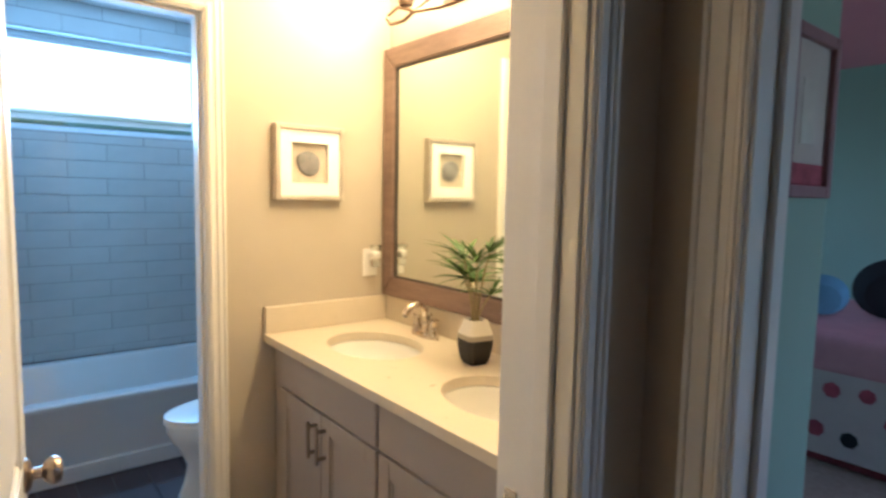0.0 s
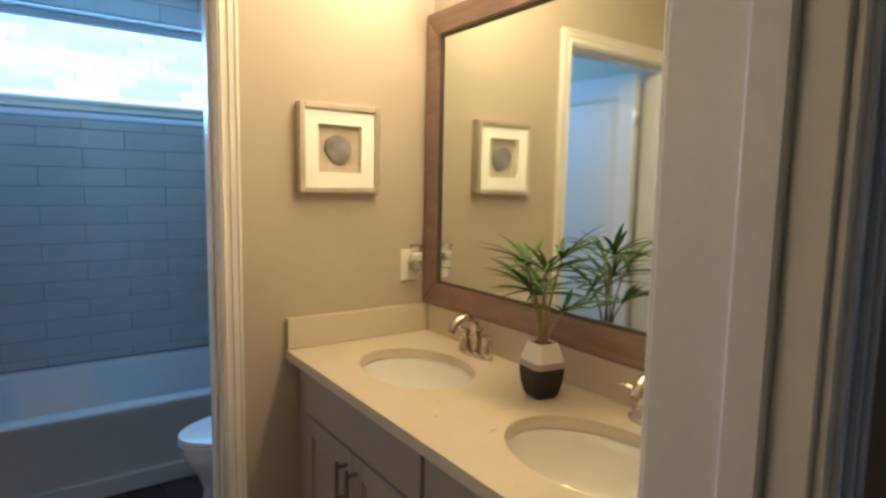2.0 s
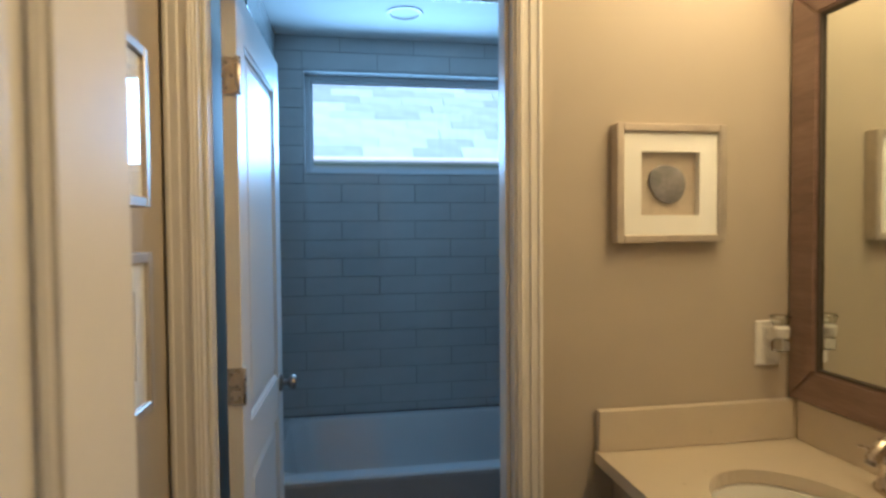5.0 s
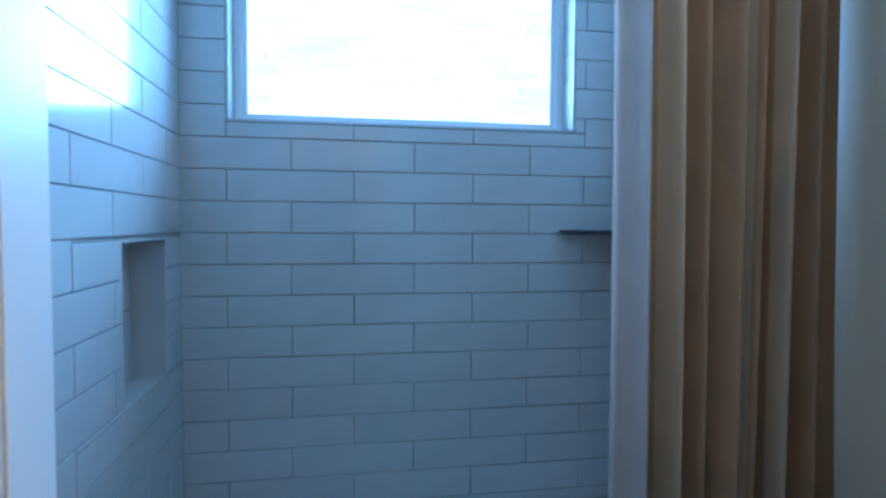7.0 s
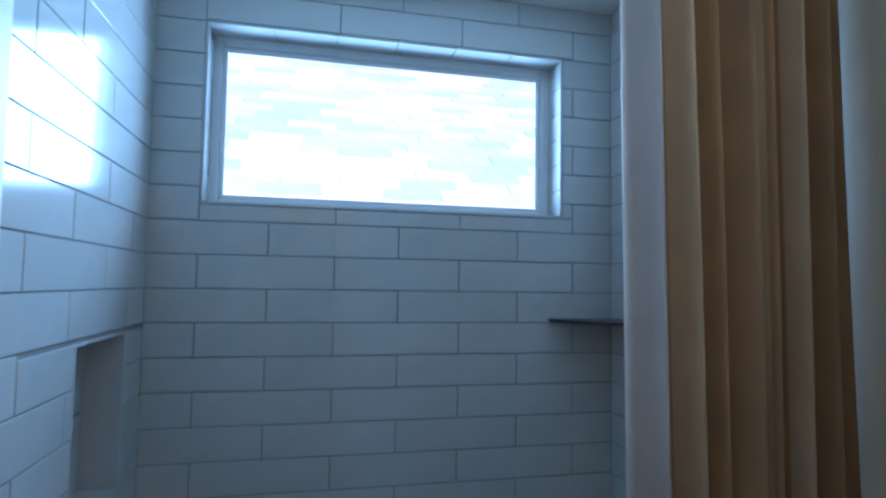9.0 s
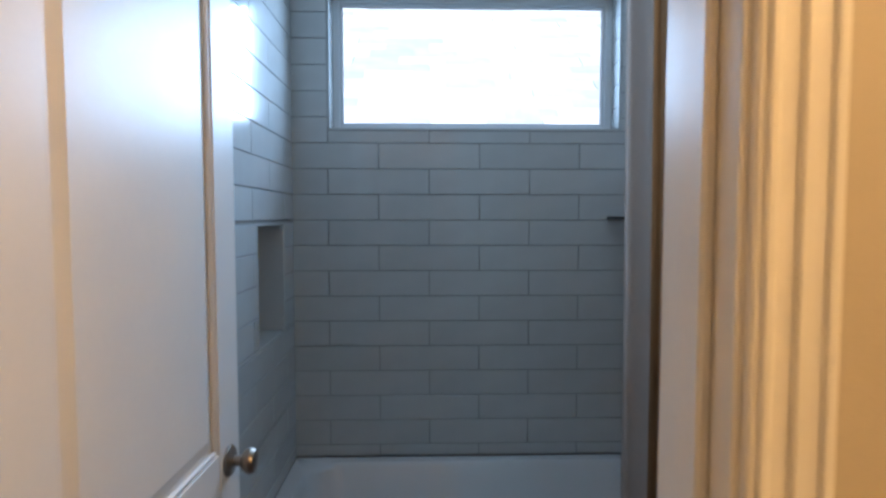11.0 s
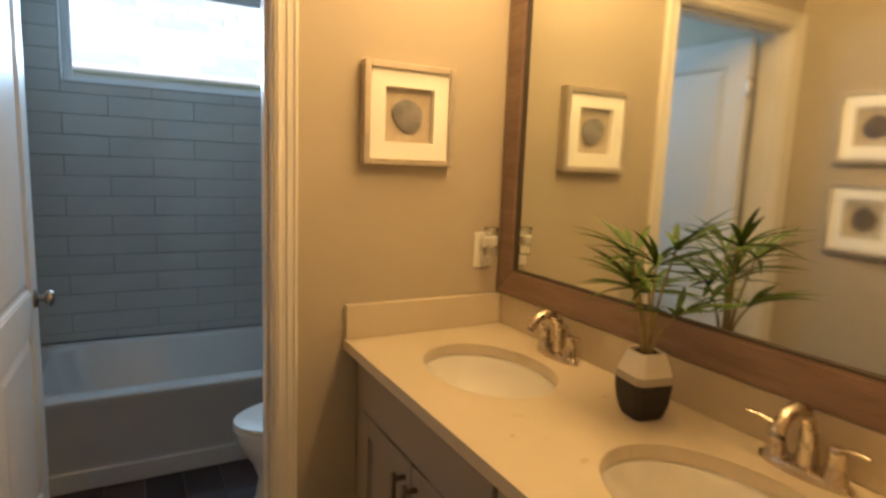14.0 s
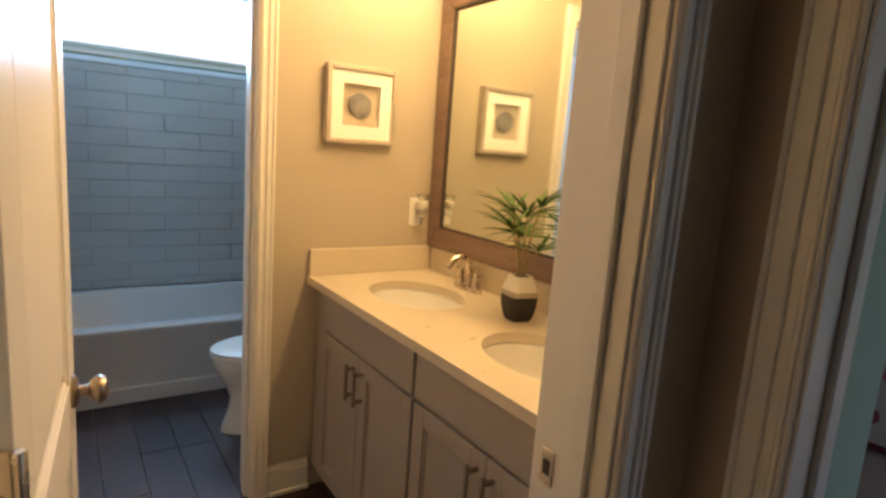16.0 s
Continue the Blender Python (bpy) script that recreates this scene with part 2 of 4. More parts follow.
solid("wall_back", boxes(((XL - 0.12, YB + 0.01, 0), (WX0, 2.12, CEIL)), ((WX1, YB + 0.01, 0), (0.12, 2.12, CEIL)),
      ((WX0, YB + 0.01, 0), (WX1, 2.12, WZ0)), ((WX0, YB + 0.01, WZ1), (WX1, 2.12, CEIL))), wall_paint,
      "outer wall behind the bathtub with a high window opening", "wall", "structure")
solid("ceiling", boxes(((XL - 0.12, YH, CEIL), (0.12, 2.12, CEIL + 0.1))), ceiling_paint, "matt white bathroom ceiling", "ceiling", "structure")
floor = solid("floor", boxes(((XL - 0.05, YH, -0.06), (XR + 0.05, 2.05, -0.008))), grout, "dark wood-look plank floor of the bathroom", "floor", "structure")

solid("hall_floor", boxes(((-2.7, -3.6, -0.06), (XB, YH, -0.004))), carpet, "beige carpet of the hall", "floor", "structure")
solid("wall_hall_side", boxes(((XH, BY1 + 0.018, 0), (XB, YH, CEIL)), ((XH, -3.6, 0), (XB, BY0 - 0.018, CEIL)),
      ((XH, BY0 - 0.018, DOOR_TOP + 0.018), (XB, BY1 + 0.018, CEIL))), hall_paint, "beige hall wall with the bedroom doorway", "wall", "structure")
solid("wall_hall_far", boxes(((-2.7, -3.7, 0), (XB, -3.6, CEIL)), ((-2.7, -3.6, 0), (-2.6, YF, CEIL))), hall_paint, "beige painted end walls of the hall", "wall", "structure")
solid("hall_ceiling", boxes(((-2.7, -3.7, CEIL), (XB, YH, CEIL + 0.1))), ceiling_paint, "matt white hall ceiling", "ceiling", "structure")

# bedroom
solid("wall_bedroom_entry", boxes(((XB, YH - 0.012, 0), (0.132, YH, CEIL)), ((0.12, YH, 0), (0.132, 2.0, CEIL))), mint, "mint green painted bedroom wall beside the doorway", "wall", "structure")
solid("wall_bedroom_inner", boxes(((XB, -4.6, 0), (XB + 0.012, BY0 - 0.018, CEIL))), mint, "mint green bedroom wall on the hall side", "wall", "structure")
solid("wall_bedroom_east", boxes(((4.1, -4.7, 0), (4.2, 2.1, CEIL))), mint, "mint green far wall of the bedroom", "wall", "structure")
# unseen opening added in the north wall to brighten the bed with sky light
solid("wall_bedroom_north", boxes(((0.132, 2.0, 0), (0.8, 2.1, CEIL)), ((3.8, 2.0, 0), (4.1, 2.1, CEIL)), ((0.8, 2.0, 0), (3.8, 2.1, 0.5)), ((0.8, 2.0, 2.25), (3.8, 2.1, CEIL))), mint, "mint green bedroom side wall with an unseen opening added for light", "wall", "structure")
solid("wall_bedroom_south", boxes(((XB, -4.7, 0), (0.8, -4.6, CEIL)), ((3.8, -4.7, 0), (4.1, -4.6, CEIL)), ((0.8, -4.7, 0), (3.8, -4.6, 0.5)),
      ((0.8, -4.7, 2.25), (3.8, -4.6, CEIL))), mint, "mint green bedroom wall with a daylight opening", "wall", "structure")
solid("bedroom_ceiling", boxes(((XB, -4.7, CEIL), (4.2, YH, CEIL + 0.1)), ((0.12, YH, CEIL), (4.2, 2.1, CEIL + 0.1))), pink_paint, "pink painted bedroom ceiling", "ceiling", "structure")
solid("bedroom_floor", boxes(((XB, -4.7, -0.06), (4.2, 2.1, -0.002))), carpet, "beige bedroom carpet", "floor", "structure")

# outside
solid("ground", boxes(((-400, -400, -0.6), (400, 400, -0.5))), grass_mat, "green lawn outside the house", "ground", "structure")


def casing(name, x0, x1, top, face, side, axis="y", reveal=0.006, width=0.062, label="white painted door casing with a stepped profile"):
    """Casing round a doorway from x0 to x1 on the plane face; side is the way it stands proud."""
    t = thing(name, label, "door casing", kind="structure")

    def at(u0, u1, z0, z1, d0, d1):
        d0, d1 = sorted((face + side * d0, face + side * d1))
        return ((u0, d0, z0), (u1, d1, z1)) if axis == "y" else ((d0, u0, z0), (d1, u1, z1))
    a, b = x0 - reveal, x1 + reveal
    for nm, flip in (("casing_left", -1), ("casing_right", 1)):
        e = a if flip < 0 else b
        strips = [(0, width, 0.011), (0.006, 0.016, 0.015), (0.03, width - 0.004, 0.016), (width - 0.013, width - 0.002, 0.02)]
        items = []
        for w0, w1, d in strips:
            u0, u1 = sorted((e + flip * w0, e + flip * w1))
            items.append(at(u0, u1, 0.0, top + reveal + w1, 0, d))
        part(nm, boxes(*items, bevel=0.0025), trim_paint, t)
    items = [at(a - w0 + 0.001, b + w0 - 0.001, top + reveal + w0, top + reveal + w1, 0.0, d - 0.0008)
             for w0, w1, d in ((0, width, 0.011), (0.006, 0.016, 0.015), (0.03, width - 0.004, 0.016), (width - 0.013, width - 0.002, 0.02))]
    part("casing_head", boxes(*items, bevel=0.002), trim_paint, t)
    return t


def jamb(name, x0, x1, top, d0, d1, stop0, stop1, axis="y", label="white painted door jamb with a door stop"):
    t = thing(name, label, "door jamb", kind="structure")

    def at(u0, u1, e0, e1, z0, z1):
        return ((u0, e0, z0), (u1, e1, z1)) if axis == "y" else ((e0, u0, z0), (e1, u1, z1))
    part("jamb_side", boxes(at(x0 - 0.0175, x0, d0, d1, 0, top), bevel=0.002), trim_paint, t)
    part("jamb_side", boxes(at(x1, x1 + 0.0175, d0, d1, 0, top), bevel=0.002), trim_paint, t)
    part("jamb_head", boxes(at(x0 - 0.0175, x1 + 0.0175, d0, d1, top, top + 0.0175), bevel=0.002), trim_paint, t)
    part("door_stop", boxes(at(x0, x0 + 0.011, stop0, stop1, 0, top), bevel=0.003), trim_paint, t)
    part("door_stop", boxes(at(x1 - 0.011, x1, stop0, stop1, 0, top), bevel=0.003), trim_paint, t)
    part("door_stop", boxes(at(x0 + 0.011, x1 - 0.011, stop0, stop1, top - 0.011, top), bevel=0.003), trim_paint, t)
    return t


jamb("door_frame_1", D1L, D1R, DOOR_TOP, YH - 0.002, YF + 0.002, -1.575, -1.54)
jamb("door_frame_2", D2L, D2R, DOOR_TOP, YP - 0.002, YP2 + 0.002, 0.03, 0.075)
jamb("door_frame_3", BY0, BY1, DOOR_TOP, XH - 0.002, XB + 0.014, -0.50, -0.47, "x")
casing("door_casing_1", D2L, D2R, DOOR_TOP, YP, -1)
casing("door_casing_2", D2L, D2R, DOOR_TOP, YP2, 1)
casing("door_casing_3", D1L, D1R, DOOR_TOP, YF, 1)
casing("door_casing_4", D1L, D1R, DOOR_TOP, YH, -1, width=0.052)
casing("door_casing_5", BY0, BY1, DOOR_TOP, XH, -1, "x", width=0.07)
strike = thing("strike_plate", "small nickel strike plate set in the door jamb", "strike plate", pose(D1R, -1.495, 0.93))
part("plate", boxes(((-0.0025, -0.014, -0.029), (0.0, 0.014, 0.029)), bevel=0.001), nickel, strike)
# no hole is cut: a dark block on the plate paints the hole's shade
part("latch_hole_shade", boxes(((-0.0035, -0.007, -0.012), (-0.0024, 0.007, 0.012))), cabinet_dark, strike)


def baseboard(name, lo, hi, side):
    """A white baseboard with a moulded cap; side is the axis and sign in which its face looks."""
    (x0, y0), (x1, y1) = lo, hi
    ax, sg = side
    items = []
    for d, z0, z1 in ((0.013, 0.0, 0.1), (0.009, 0.1, 0.115), (0.006, 0.115, 0.13), (0.022, 0.0, 0.018)):
        if ax == "y":
            a, b = sorted((y0, y0 + sg * d))
            items.append(((x0, a, z0), (x1, b, z1)))
        else:
            a, b = sorted((x0, x0 + sg * d))
            items.append(((a, y0, z0), (b, y1, z1)))
    solid(name, boxes(*items, bevel=0.003), trim_paint, "white painted baseboard with a moulded cap", "baseboard", "structure")


baseboard("baseboard_1", (D2R + 0.07, YP), (-0.53, YP), ("y", -1))
baseboard("baseboard_2", (XL, YF + 0.02), (XL, YP - 0.001), ("x", 1))
baseboard("baseboard_3", (XL, YP2 + 0.001), (XL, 1.085), ("x", 1))
baseboard("baseboard_4", (XR, YP2 + 0.001), (XR, 1.085), ("x", -1))
baseboard("baseboard_5", (D2R + 0.08, YP2), (XR - 0.03, YP2), ("y", 1))


def hinge(parent, z, side):
    h = part("hinge", boxes(((0.0, 0.0345, z - 0.045), (-0.002, 0.0005, z + 0.045)), bevel=0.0006), nickel, parent, "satin nickel butt hinge")
    part("knuckle", lathe([(0.006, z - 0.046), (0.007, z - 0.044), (0.007, z + 0.044), (0.006, z + 0.046)], 12, m=pose(-0.004, -0.004, 0)), nickel, h, smooth=True)
    for s in (-0.03, 0.0, 0.03):
        part("screw", lathe([(0.004, 0.0), (0.003, 0.0012)], 10, m=pose(-0.002, 0.012 + 0.012 * (s != 0), z + s, 0, -90, 0)), dark_nickel, h)


def panel_door(name, label, m, width, thick=0.035, top=2.02):
    """A two-panel moulded door: hinge edge at the origin, leaf along x, thickness along y."""
    t = thing(name, label, "door", m, kind="structure")
    s, z0 = 0.105, 0.012
    rails = [(z0, 0.22), (0.80, 0.93), (top - 0.115, top)]
    items = [((0.003, 0, z0), (s, thick, top)), ((width - s, 0, z0), (width, thick, top))]
    items += [((s, 0.0005, a), (width - s, thick - 0.0005, b)) for a, b in rails]
    part("leaf_frame", boxes(*items, bevel=0.0012), door_paint, t)
    for a, b in ((0.22, 0.80), (0.93, top - 0.115)):
        bm = boxes(((s, 0.0125, a), (width - s, thick - 0.0125, b)))
        for y0, y1 in ((0.0128, 0.0045), (thick - 0.0128, thick - 0.0045)):
            lo = [bm.verts.new(p) for p in ((s + 0.016, y0, a + 0.016), (width - s - 0.016, y0, a + 0.016), (width - s - 0.016, y0, b - 0.016), (s + 0.016, y0, b - 0.016))]
            hi = [bm.verts.new(p) for p in ((s + 0.042, y1, a + 0.042), (width - s - 0.042, y1, a + 0.042), (width - s - 0.042, y1, b - 0.042), (s + 0.042, y1, b - 0.042))]
            for i in range(4):
                bm.faces.new((lo[i], lo[(i + 1) % 4], hi[(i + 1) % 4], hi[i]))
            bm.faces.new(hi)
            for u0, u1, w0, w1 in ((s, s + 0.012, a, b), (width - s - 0.012, width - s, a, b)):
                d0, d1 = sorted((y0, 0.003 if y0 < thick / 2 else thick - 0.003))
                box(bm, (u0, d0, w0), (u1, d1, w1), 0.004)
            for w0, w1 in ((a, a + 0.012), (b - 0.012, b)):
                d0, d1 = sorted((y0, 0.0034 if y0 < thick / 2 else thick - 0.0034))
                box(bm, (s, d0, w0), (width - s, d1, w1), 0.004)
        part("panel", bm, door_paint, t)
    for z in (0.25, 1.05, 1.80):
        hinge(t, z, 1)
    for sgn, face in ((-1, 0.0), (1, thick)):
        k = pose(width - 0.06, face, 0.90, 90 if sgn < 0 else -90, 0, 0)
        kn = part("door_knob", lathe([(0.0, 0.058), (0.012, 0.0585), (0.022, 0.055), (0.0265, 0.047), (0.026, 0.04), (0.019, 0.031), (0.011, 0.026), (0.0105, 0.012)][::-1], 28, m=k), knob_metal, t, "round aged pewter knob", True)
        part("rose", lathe([(0.031, 0.0), (0.031, 0.004), (0.026, 0.009), (0.012, 0.0125)], 28, m=k), knob_metal, kn, smooth=True)
    part("latch_plate", boxes(((width - 0.0005, 0.006, 0.87), (width + 0.0015, thick - 0.006, 0.93)), bevel=0.0005), nickel, t)
    return t


panel_door("door_1", "open white two-panel door to the hall", pose(-1.385, -1.455, 0, 0, 0, 85.0), 0.66)
panel_door("door_2", "open white two-panel door to the tub room", pose(-1.407, YP2 + 0.008, 0, 0, 0, 88.3), 0.672)

# window
win = thing("window_1", "wide fixed window high in the tiled wall", "window", pose(0, 2.055, 0), kind="structure")
fw = 0.036
part("window_frame", boxes(((WX0, 0, WZ0), (WX0 + fw, 0.055, WZ1)), ((WX1 - fw, 0, WZ0), (WX1, 0.055, WZ1)),
     ((WX0 + fw, 0.0005, WZ0), (WX1 - fw, 0.0545, WZ0 + fw)), ((WX0 + fw, 0.0005, WZ1 - fw), (WX1 - fw, 0.0545, WZ1)), bevel=0.004), vinyl, win, "white vinyl window frame")
part("glazing_bead", boxes(((WX0 + fw, 0.012, WZ0 + fw), (WX0 + fw + 0.012, 0.03, WZ1 - fw)), ((WX1 - fw - 0.012, 0.012, WZ0 + fw), (WX1 - fw, 0.03, WZ1 - fw)),
     ((WX0 + fw + 0.012, 0.0125, WZ0 + fw), (WX1 - fw - 0.012, 0.0295, WZ0 + fw + 0.012)), ((WX0 + fw + 0.012, 0.0125, WZ1 - fw - 0.012), (WX1 - fw - 0.012, 0.0295, WZ1 - fw)), bevel=0.002), vinyl, win)
pane = part("pane", boxes(((WX0 + fw + 0.002, 0.031, WZ0 + fw + 0.002), (WX1 - fw - 0.002, 0.035, WZ1 - fw - 0.002))), pane_glass, win)
pane.visible_shadow = False

# neighbour's house beyond the window
house = thing("neighbour_house", "neighbouring house with a pale shingle roof and green siding", "house", pose(0, 6.6, 0))
part("roof_deck", boxes(((-7, 0, 0), (7, 14.0, 0.05))), shingle_mat, house).matrix_basis = pose(0, -0.35, 2.30, 34, 0, 0)
part("fascia", boxes(((-7, -0.37, 2.22), (7, -0.33, 2.37)), bevel=0.005), fascia_white, house)
part("gutter", tube([(-7, -0.43, 2.335), (7, -0.43, 2.335)], 0.05), fascia_white, house, smooth=True)
part("soffit", boxes(((-7, -0.33, 2.22), (7, 0.05, 2.24))), siding_mat, house)
part("wall", boxes(((-7, 0.05, -0.5), (7, 0.25, 2.24))), siding_mat, house)
for k in range(14):
    part("siding_board", boxes(((-7, 0.02, -0.5 + 0.19 * k), (7, 0.05, -0.315 + 0.19 * k)), bevel=0.006), siding_mat, house)

# ---- vanity ----
CT, CX = 0.885, -0.56
Y_END = -1.455
SINKS = (-0.375, -1.045)
SX, SA, SB = -0.295, 0.155, 0.208


def counter():
    bm = bmesh.new()
    for cy, (y0, y1) in zip(SINKS, ((-0.735, -0.002), (Y_END, -0.735))):
        corners = [(CX, y0), (-0.002, y0), (-0.002, y1), (CX, y1)]
        angles = sorted({round(math.atan2(y - cy, x - SX) % (2 * math.pi), 6) for x, y in corners} | {round(2 * math.pi * i / 56 + 0.01, 6) for i in range(56)})
        rings = []
        for z in (CT, CT - 0.03):
            inner, outer = [], []
            for a in angles:
                c, s = math.cos(a), math.sin(a)
                r = 1 / math.sqrt((c / SA) ** 2 + (s / SB) ** 2)
                inner.append(bm.verts.new((SX + r * c, cy + r * s, z)))
                far = min([(w - SX) / c for w in (CX, -0.002) if (w - SX) / c > 0] + [(w - cy) / s for w in (y0, y1) if (w - cy) / s > 0])
                outer.append(bm.verts.new((SX + far * c, cy + far * s, z)))
            rings.append((inner, outer))
        n = len(angles)
        (it, ot), (ib, ob) = rings
        for i in range(n):
            j = (i + 1) % n
            bm.faces.new((it[i], it[j], ot[j], ot[i]))
            bm.faces.new((ib[i], ob[i], ob[j], ib[j]))
            bm.faces.new((it[i], ib[i], ib[j], it[j]))
            if abs(ot[i].co.y + 0.735) > 1e-4 or abs(ot[j].co.y + 0.735) > 1e-4:
                bm.faces.new((ot[i], ot[j], ob[j], ob[i]))
    bmesh.ops.remove_doubles(bm, verts=bm.verts, dist=0.0002)
    return bm


top = thing("vanity_countertop", "beige quartz vanity countertop with two sink cutouts and backsplash", "countertop")
part("slab", counter(), quartz, top)
part("backsplash", boxes(((-0.021, Y_END, CT + 0.0005), (-0.0015, -0.022, CT + 0.102)), bevel=0.002), quartz, top)
part("side_splash", boxes(((CX + 0.004, -0.021, CT + 0.0005), (-0.0015, -0.0015, CT + 0.102)), bevel=0.002), quartz, top)

sink = thing("undermount_sink", "white oval porcelain undermount sink", "sink", pose(SX, SINKS[0], CT - 0.03), "vanity sinks")
prof = [(1.04, -0.0008), (1.0, -0.006), (0.97, -0.03), (0.90, -0.07), (0.76, -0.105), (0.52, -0.128), (0.25, -0.138), (0.12, -0.141)]
bowl = bmesh.new()
rings = []
for r, z in prof + [(p[0] + 0.07, p[1] - 0.012) for p in prof[::-1]]:
    rings.append([bowl.verts.new((SA * r * math.cos(2 * math.pi * i / 48), SB * r * math.sin(2 * math.pi * i / 48), z)) for i in range(48)])
rings.append(rings[0])
for a, b in zip(rings, rings[1:]):
    for i in range(48):
        bowl.faces.new((a[i], a[(i + 1) % 48], b[(i + 1) % 48], b[i]))
part("basin", bowl, porcelain, sink, smooth=True)
part("drain", lathe([(0.012, -0.146), (0.028, -0.140), (0.026, -0.137), (0.017, -0.137), (0.015, -0.141)], 24), nickel, sink, "nickel drain ring", True)
copy_thing(sink, pose(SX, SINKS[1], CT - 0.03))

faucet = thing("faucet", "brushed nickel two-handle centerset faucet", "faucet", pose(-0.072, SINKS[0], CT), "vanity faucets")
base = lathe([(0.026, 0.0), (0.026, 0.010), (0.023, 0.016), (0.012, 0.018)], 36, 1.0, 3.1)
part("base_plate", base, nickel, faucet, smooth=True)
arc = [(0.006, 0, 0.01), (0.006, 0, 0.045), (0.004, 0, 0.075), (-0.004, 0, 0.102), (-0.022, 0, 0.121), (-0.046, 0, 0.127), (-0.07, 0, 0.119), (-0.086, 0, 0.104), (-0.093, 0, 0.092)]
part("spout", tube(arc, [0.020, 0.0165, 0.0145, 0.0135, 0.013, 0.013, 0.0125, 0.0125, 0.012], 16), nickel, faucet, smooth=True)
part("aerator", tube([(-0.092, 0, 0.094), (-0.097, 0, 0.085)], 0.0095, 16), dark_nickel, faucet, smooth=True)
part("lift_rod", lathe([(0.0025, 0.01), (0.0025, 0.075), (0.005, 0.078), (0.005, 0.086)], 10, m=pose(0.03, 0, 0)), nickel, faucet, smooth=True)
for s in (-1, 1):
    h = part("handle", lathe([(0.0215, 0.008), (0.0205, 0.014), (0.016, 0.035), (0.0135, 0.054), (0.0145, 0.057), (0.0155, 0.066), (0.012, 0.073), (0.004, 0.075)], 24, m=pose(0, s * 0.051, 0)), nickel, faucet, smooth=True)
    part("lever", tube([(0, s * 0.048, 0.068), (-0.004, s * 0.062, 0.072), (-0.010, s * 0.084, 0.078), (-0.016, s * 0.106, 0.079)], [0.010, 0.009, 0.0075, 0.004], 12, flat=0.55), nickel, h, smooth=True)
copy_thing(faucet, pose(-0.072, SINKS[1], CT))

# cabinet units
FX = -0.515


def shaker(name, parent, y0, y1, z0, z1, rail=0.055):
    t = 0.02
    bm = boxes(((FX - t, y0, z0), (FX, y0 + rail, z1)), ((FX - t, y1 - rail, z0), (FX, y1, z1)),
               ((FX - t + 0.0004, y0 + rail, z0), (FX, y1 - rail, z0 + rail)), ((FX - t + 0.0004, y0 + rail, z1 - rail), (FX, y1 - rail, z1)), bevel=0.0018)
    d = part(name, bm, cabinet_paint, parent)
    inner = boxes(((FX - 0.010, y0 + rail, z0 + rail), (FX - 0.003, y1 - rail, z1 - rail)),
                  ((FX - 0.0135, y0 + rail, z0 + rail), (FX - 0.008, y0 + rail + 0.008, z1 - rail)), ((FX - 0.0135, y1 - rail - 0.008, z0 + rail), (FX - 0.008, y1 - rail, z1 - rail)),
                  ((FX - 0.0135, y0 + rail + 0.008, z0 + rail), (FX - 0.008, y1 - rail - 0.008, z0 + rail + 0.008)), ((FX - 0.0135, y0 + rail + 0.008, z1 - rail - 0.008), (FX - 0.008, y1 - rail - 0.008, z1 - rail)))
    part("door_panel", inner, cabinet_paint, d)
    return d


def pull(parent, y, z):
    h = part("handle", boxes(((FX - 0.056, y - 0.005, z - 0.062), (FX - 0.046, y + 0.005, z + 0.062)), bevel=0.0015), pull_metal, parent, "brushed nickel bar pull")
    for s in (-0.045, 0.045):
        part("handle_post", boxes(((FX - 0.047, y - 0.005, z + s - 0.005), (FX - 0.0195, y + 0.005, z + s + 0.005)), bevel=0.001), pull_metal, h)


for y1, y0, d1 in ((-0.004, -0.775, -0.10), (-0.779, Y_END, -0.785)):
    cab = thing("vanity_cabinet", "taupe painted shaker vanity cabinet with bar pulls", "cabinet", group="vanity cabinets")
    part("body", boxes(((FX, y0, 0.10), (-0.49, y1, 0.854)), ((-0.49, y1 - 0.018, 0.10), (-0.004, y1, 0.854)), ((-0.49, y0, 0.10), (-0.004, y0 + 0.018, 0.854)),
         ((-0.49, y0 + 0.018, 0.10), (-0.004, y1 - 0.018, 0.118)), bevel=0.001), cabinet_paint, cab)
    part("toe_kick", boxes(((-0.45, y0, 0.0), (-0.43, y1, 0.10))), cabinet_dark, cab)
    lo, hi = y0 + 0.006, d1
    mid = (lo + hi) / 2
    part("drawer_front", boxes(((FX - 0.02, lo, 0.708), (FX, hi, 0.846)), bevel=0.002), cabinet_paint, cab)
    pull(shaker("door", cab, mid + 0.002, hi, 0.118, 0.698), mid + 0.031, 0.61)
    pull(shaker("door", cab, lo, mid - 0.002, 0.118, 0.698), mid - 0.031, 0.61)

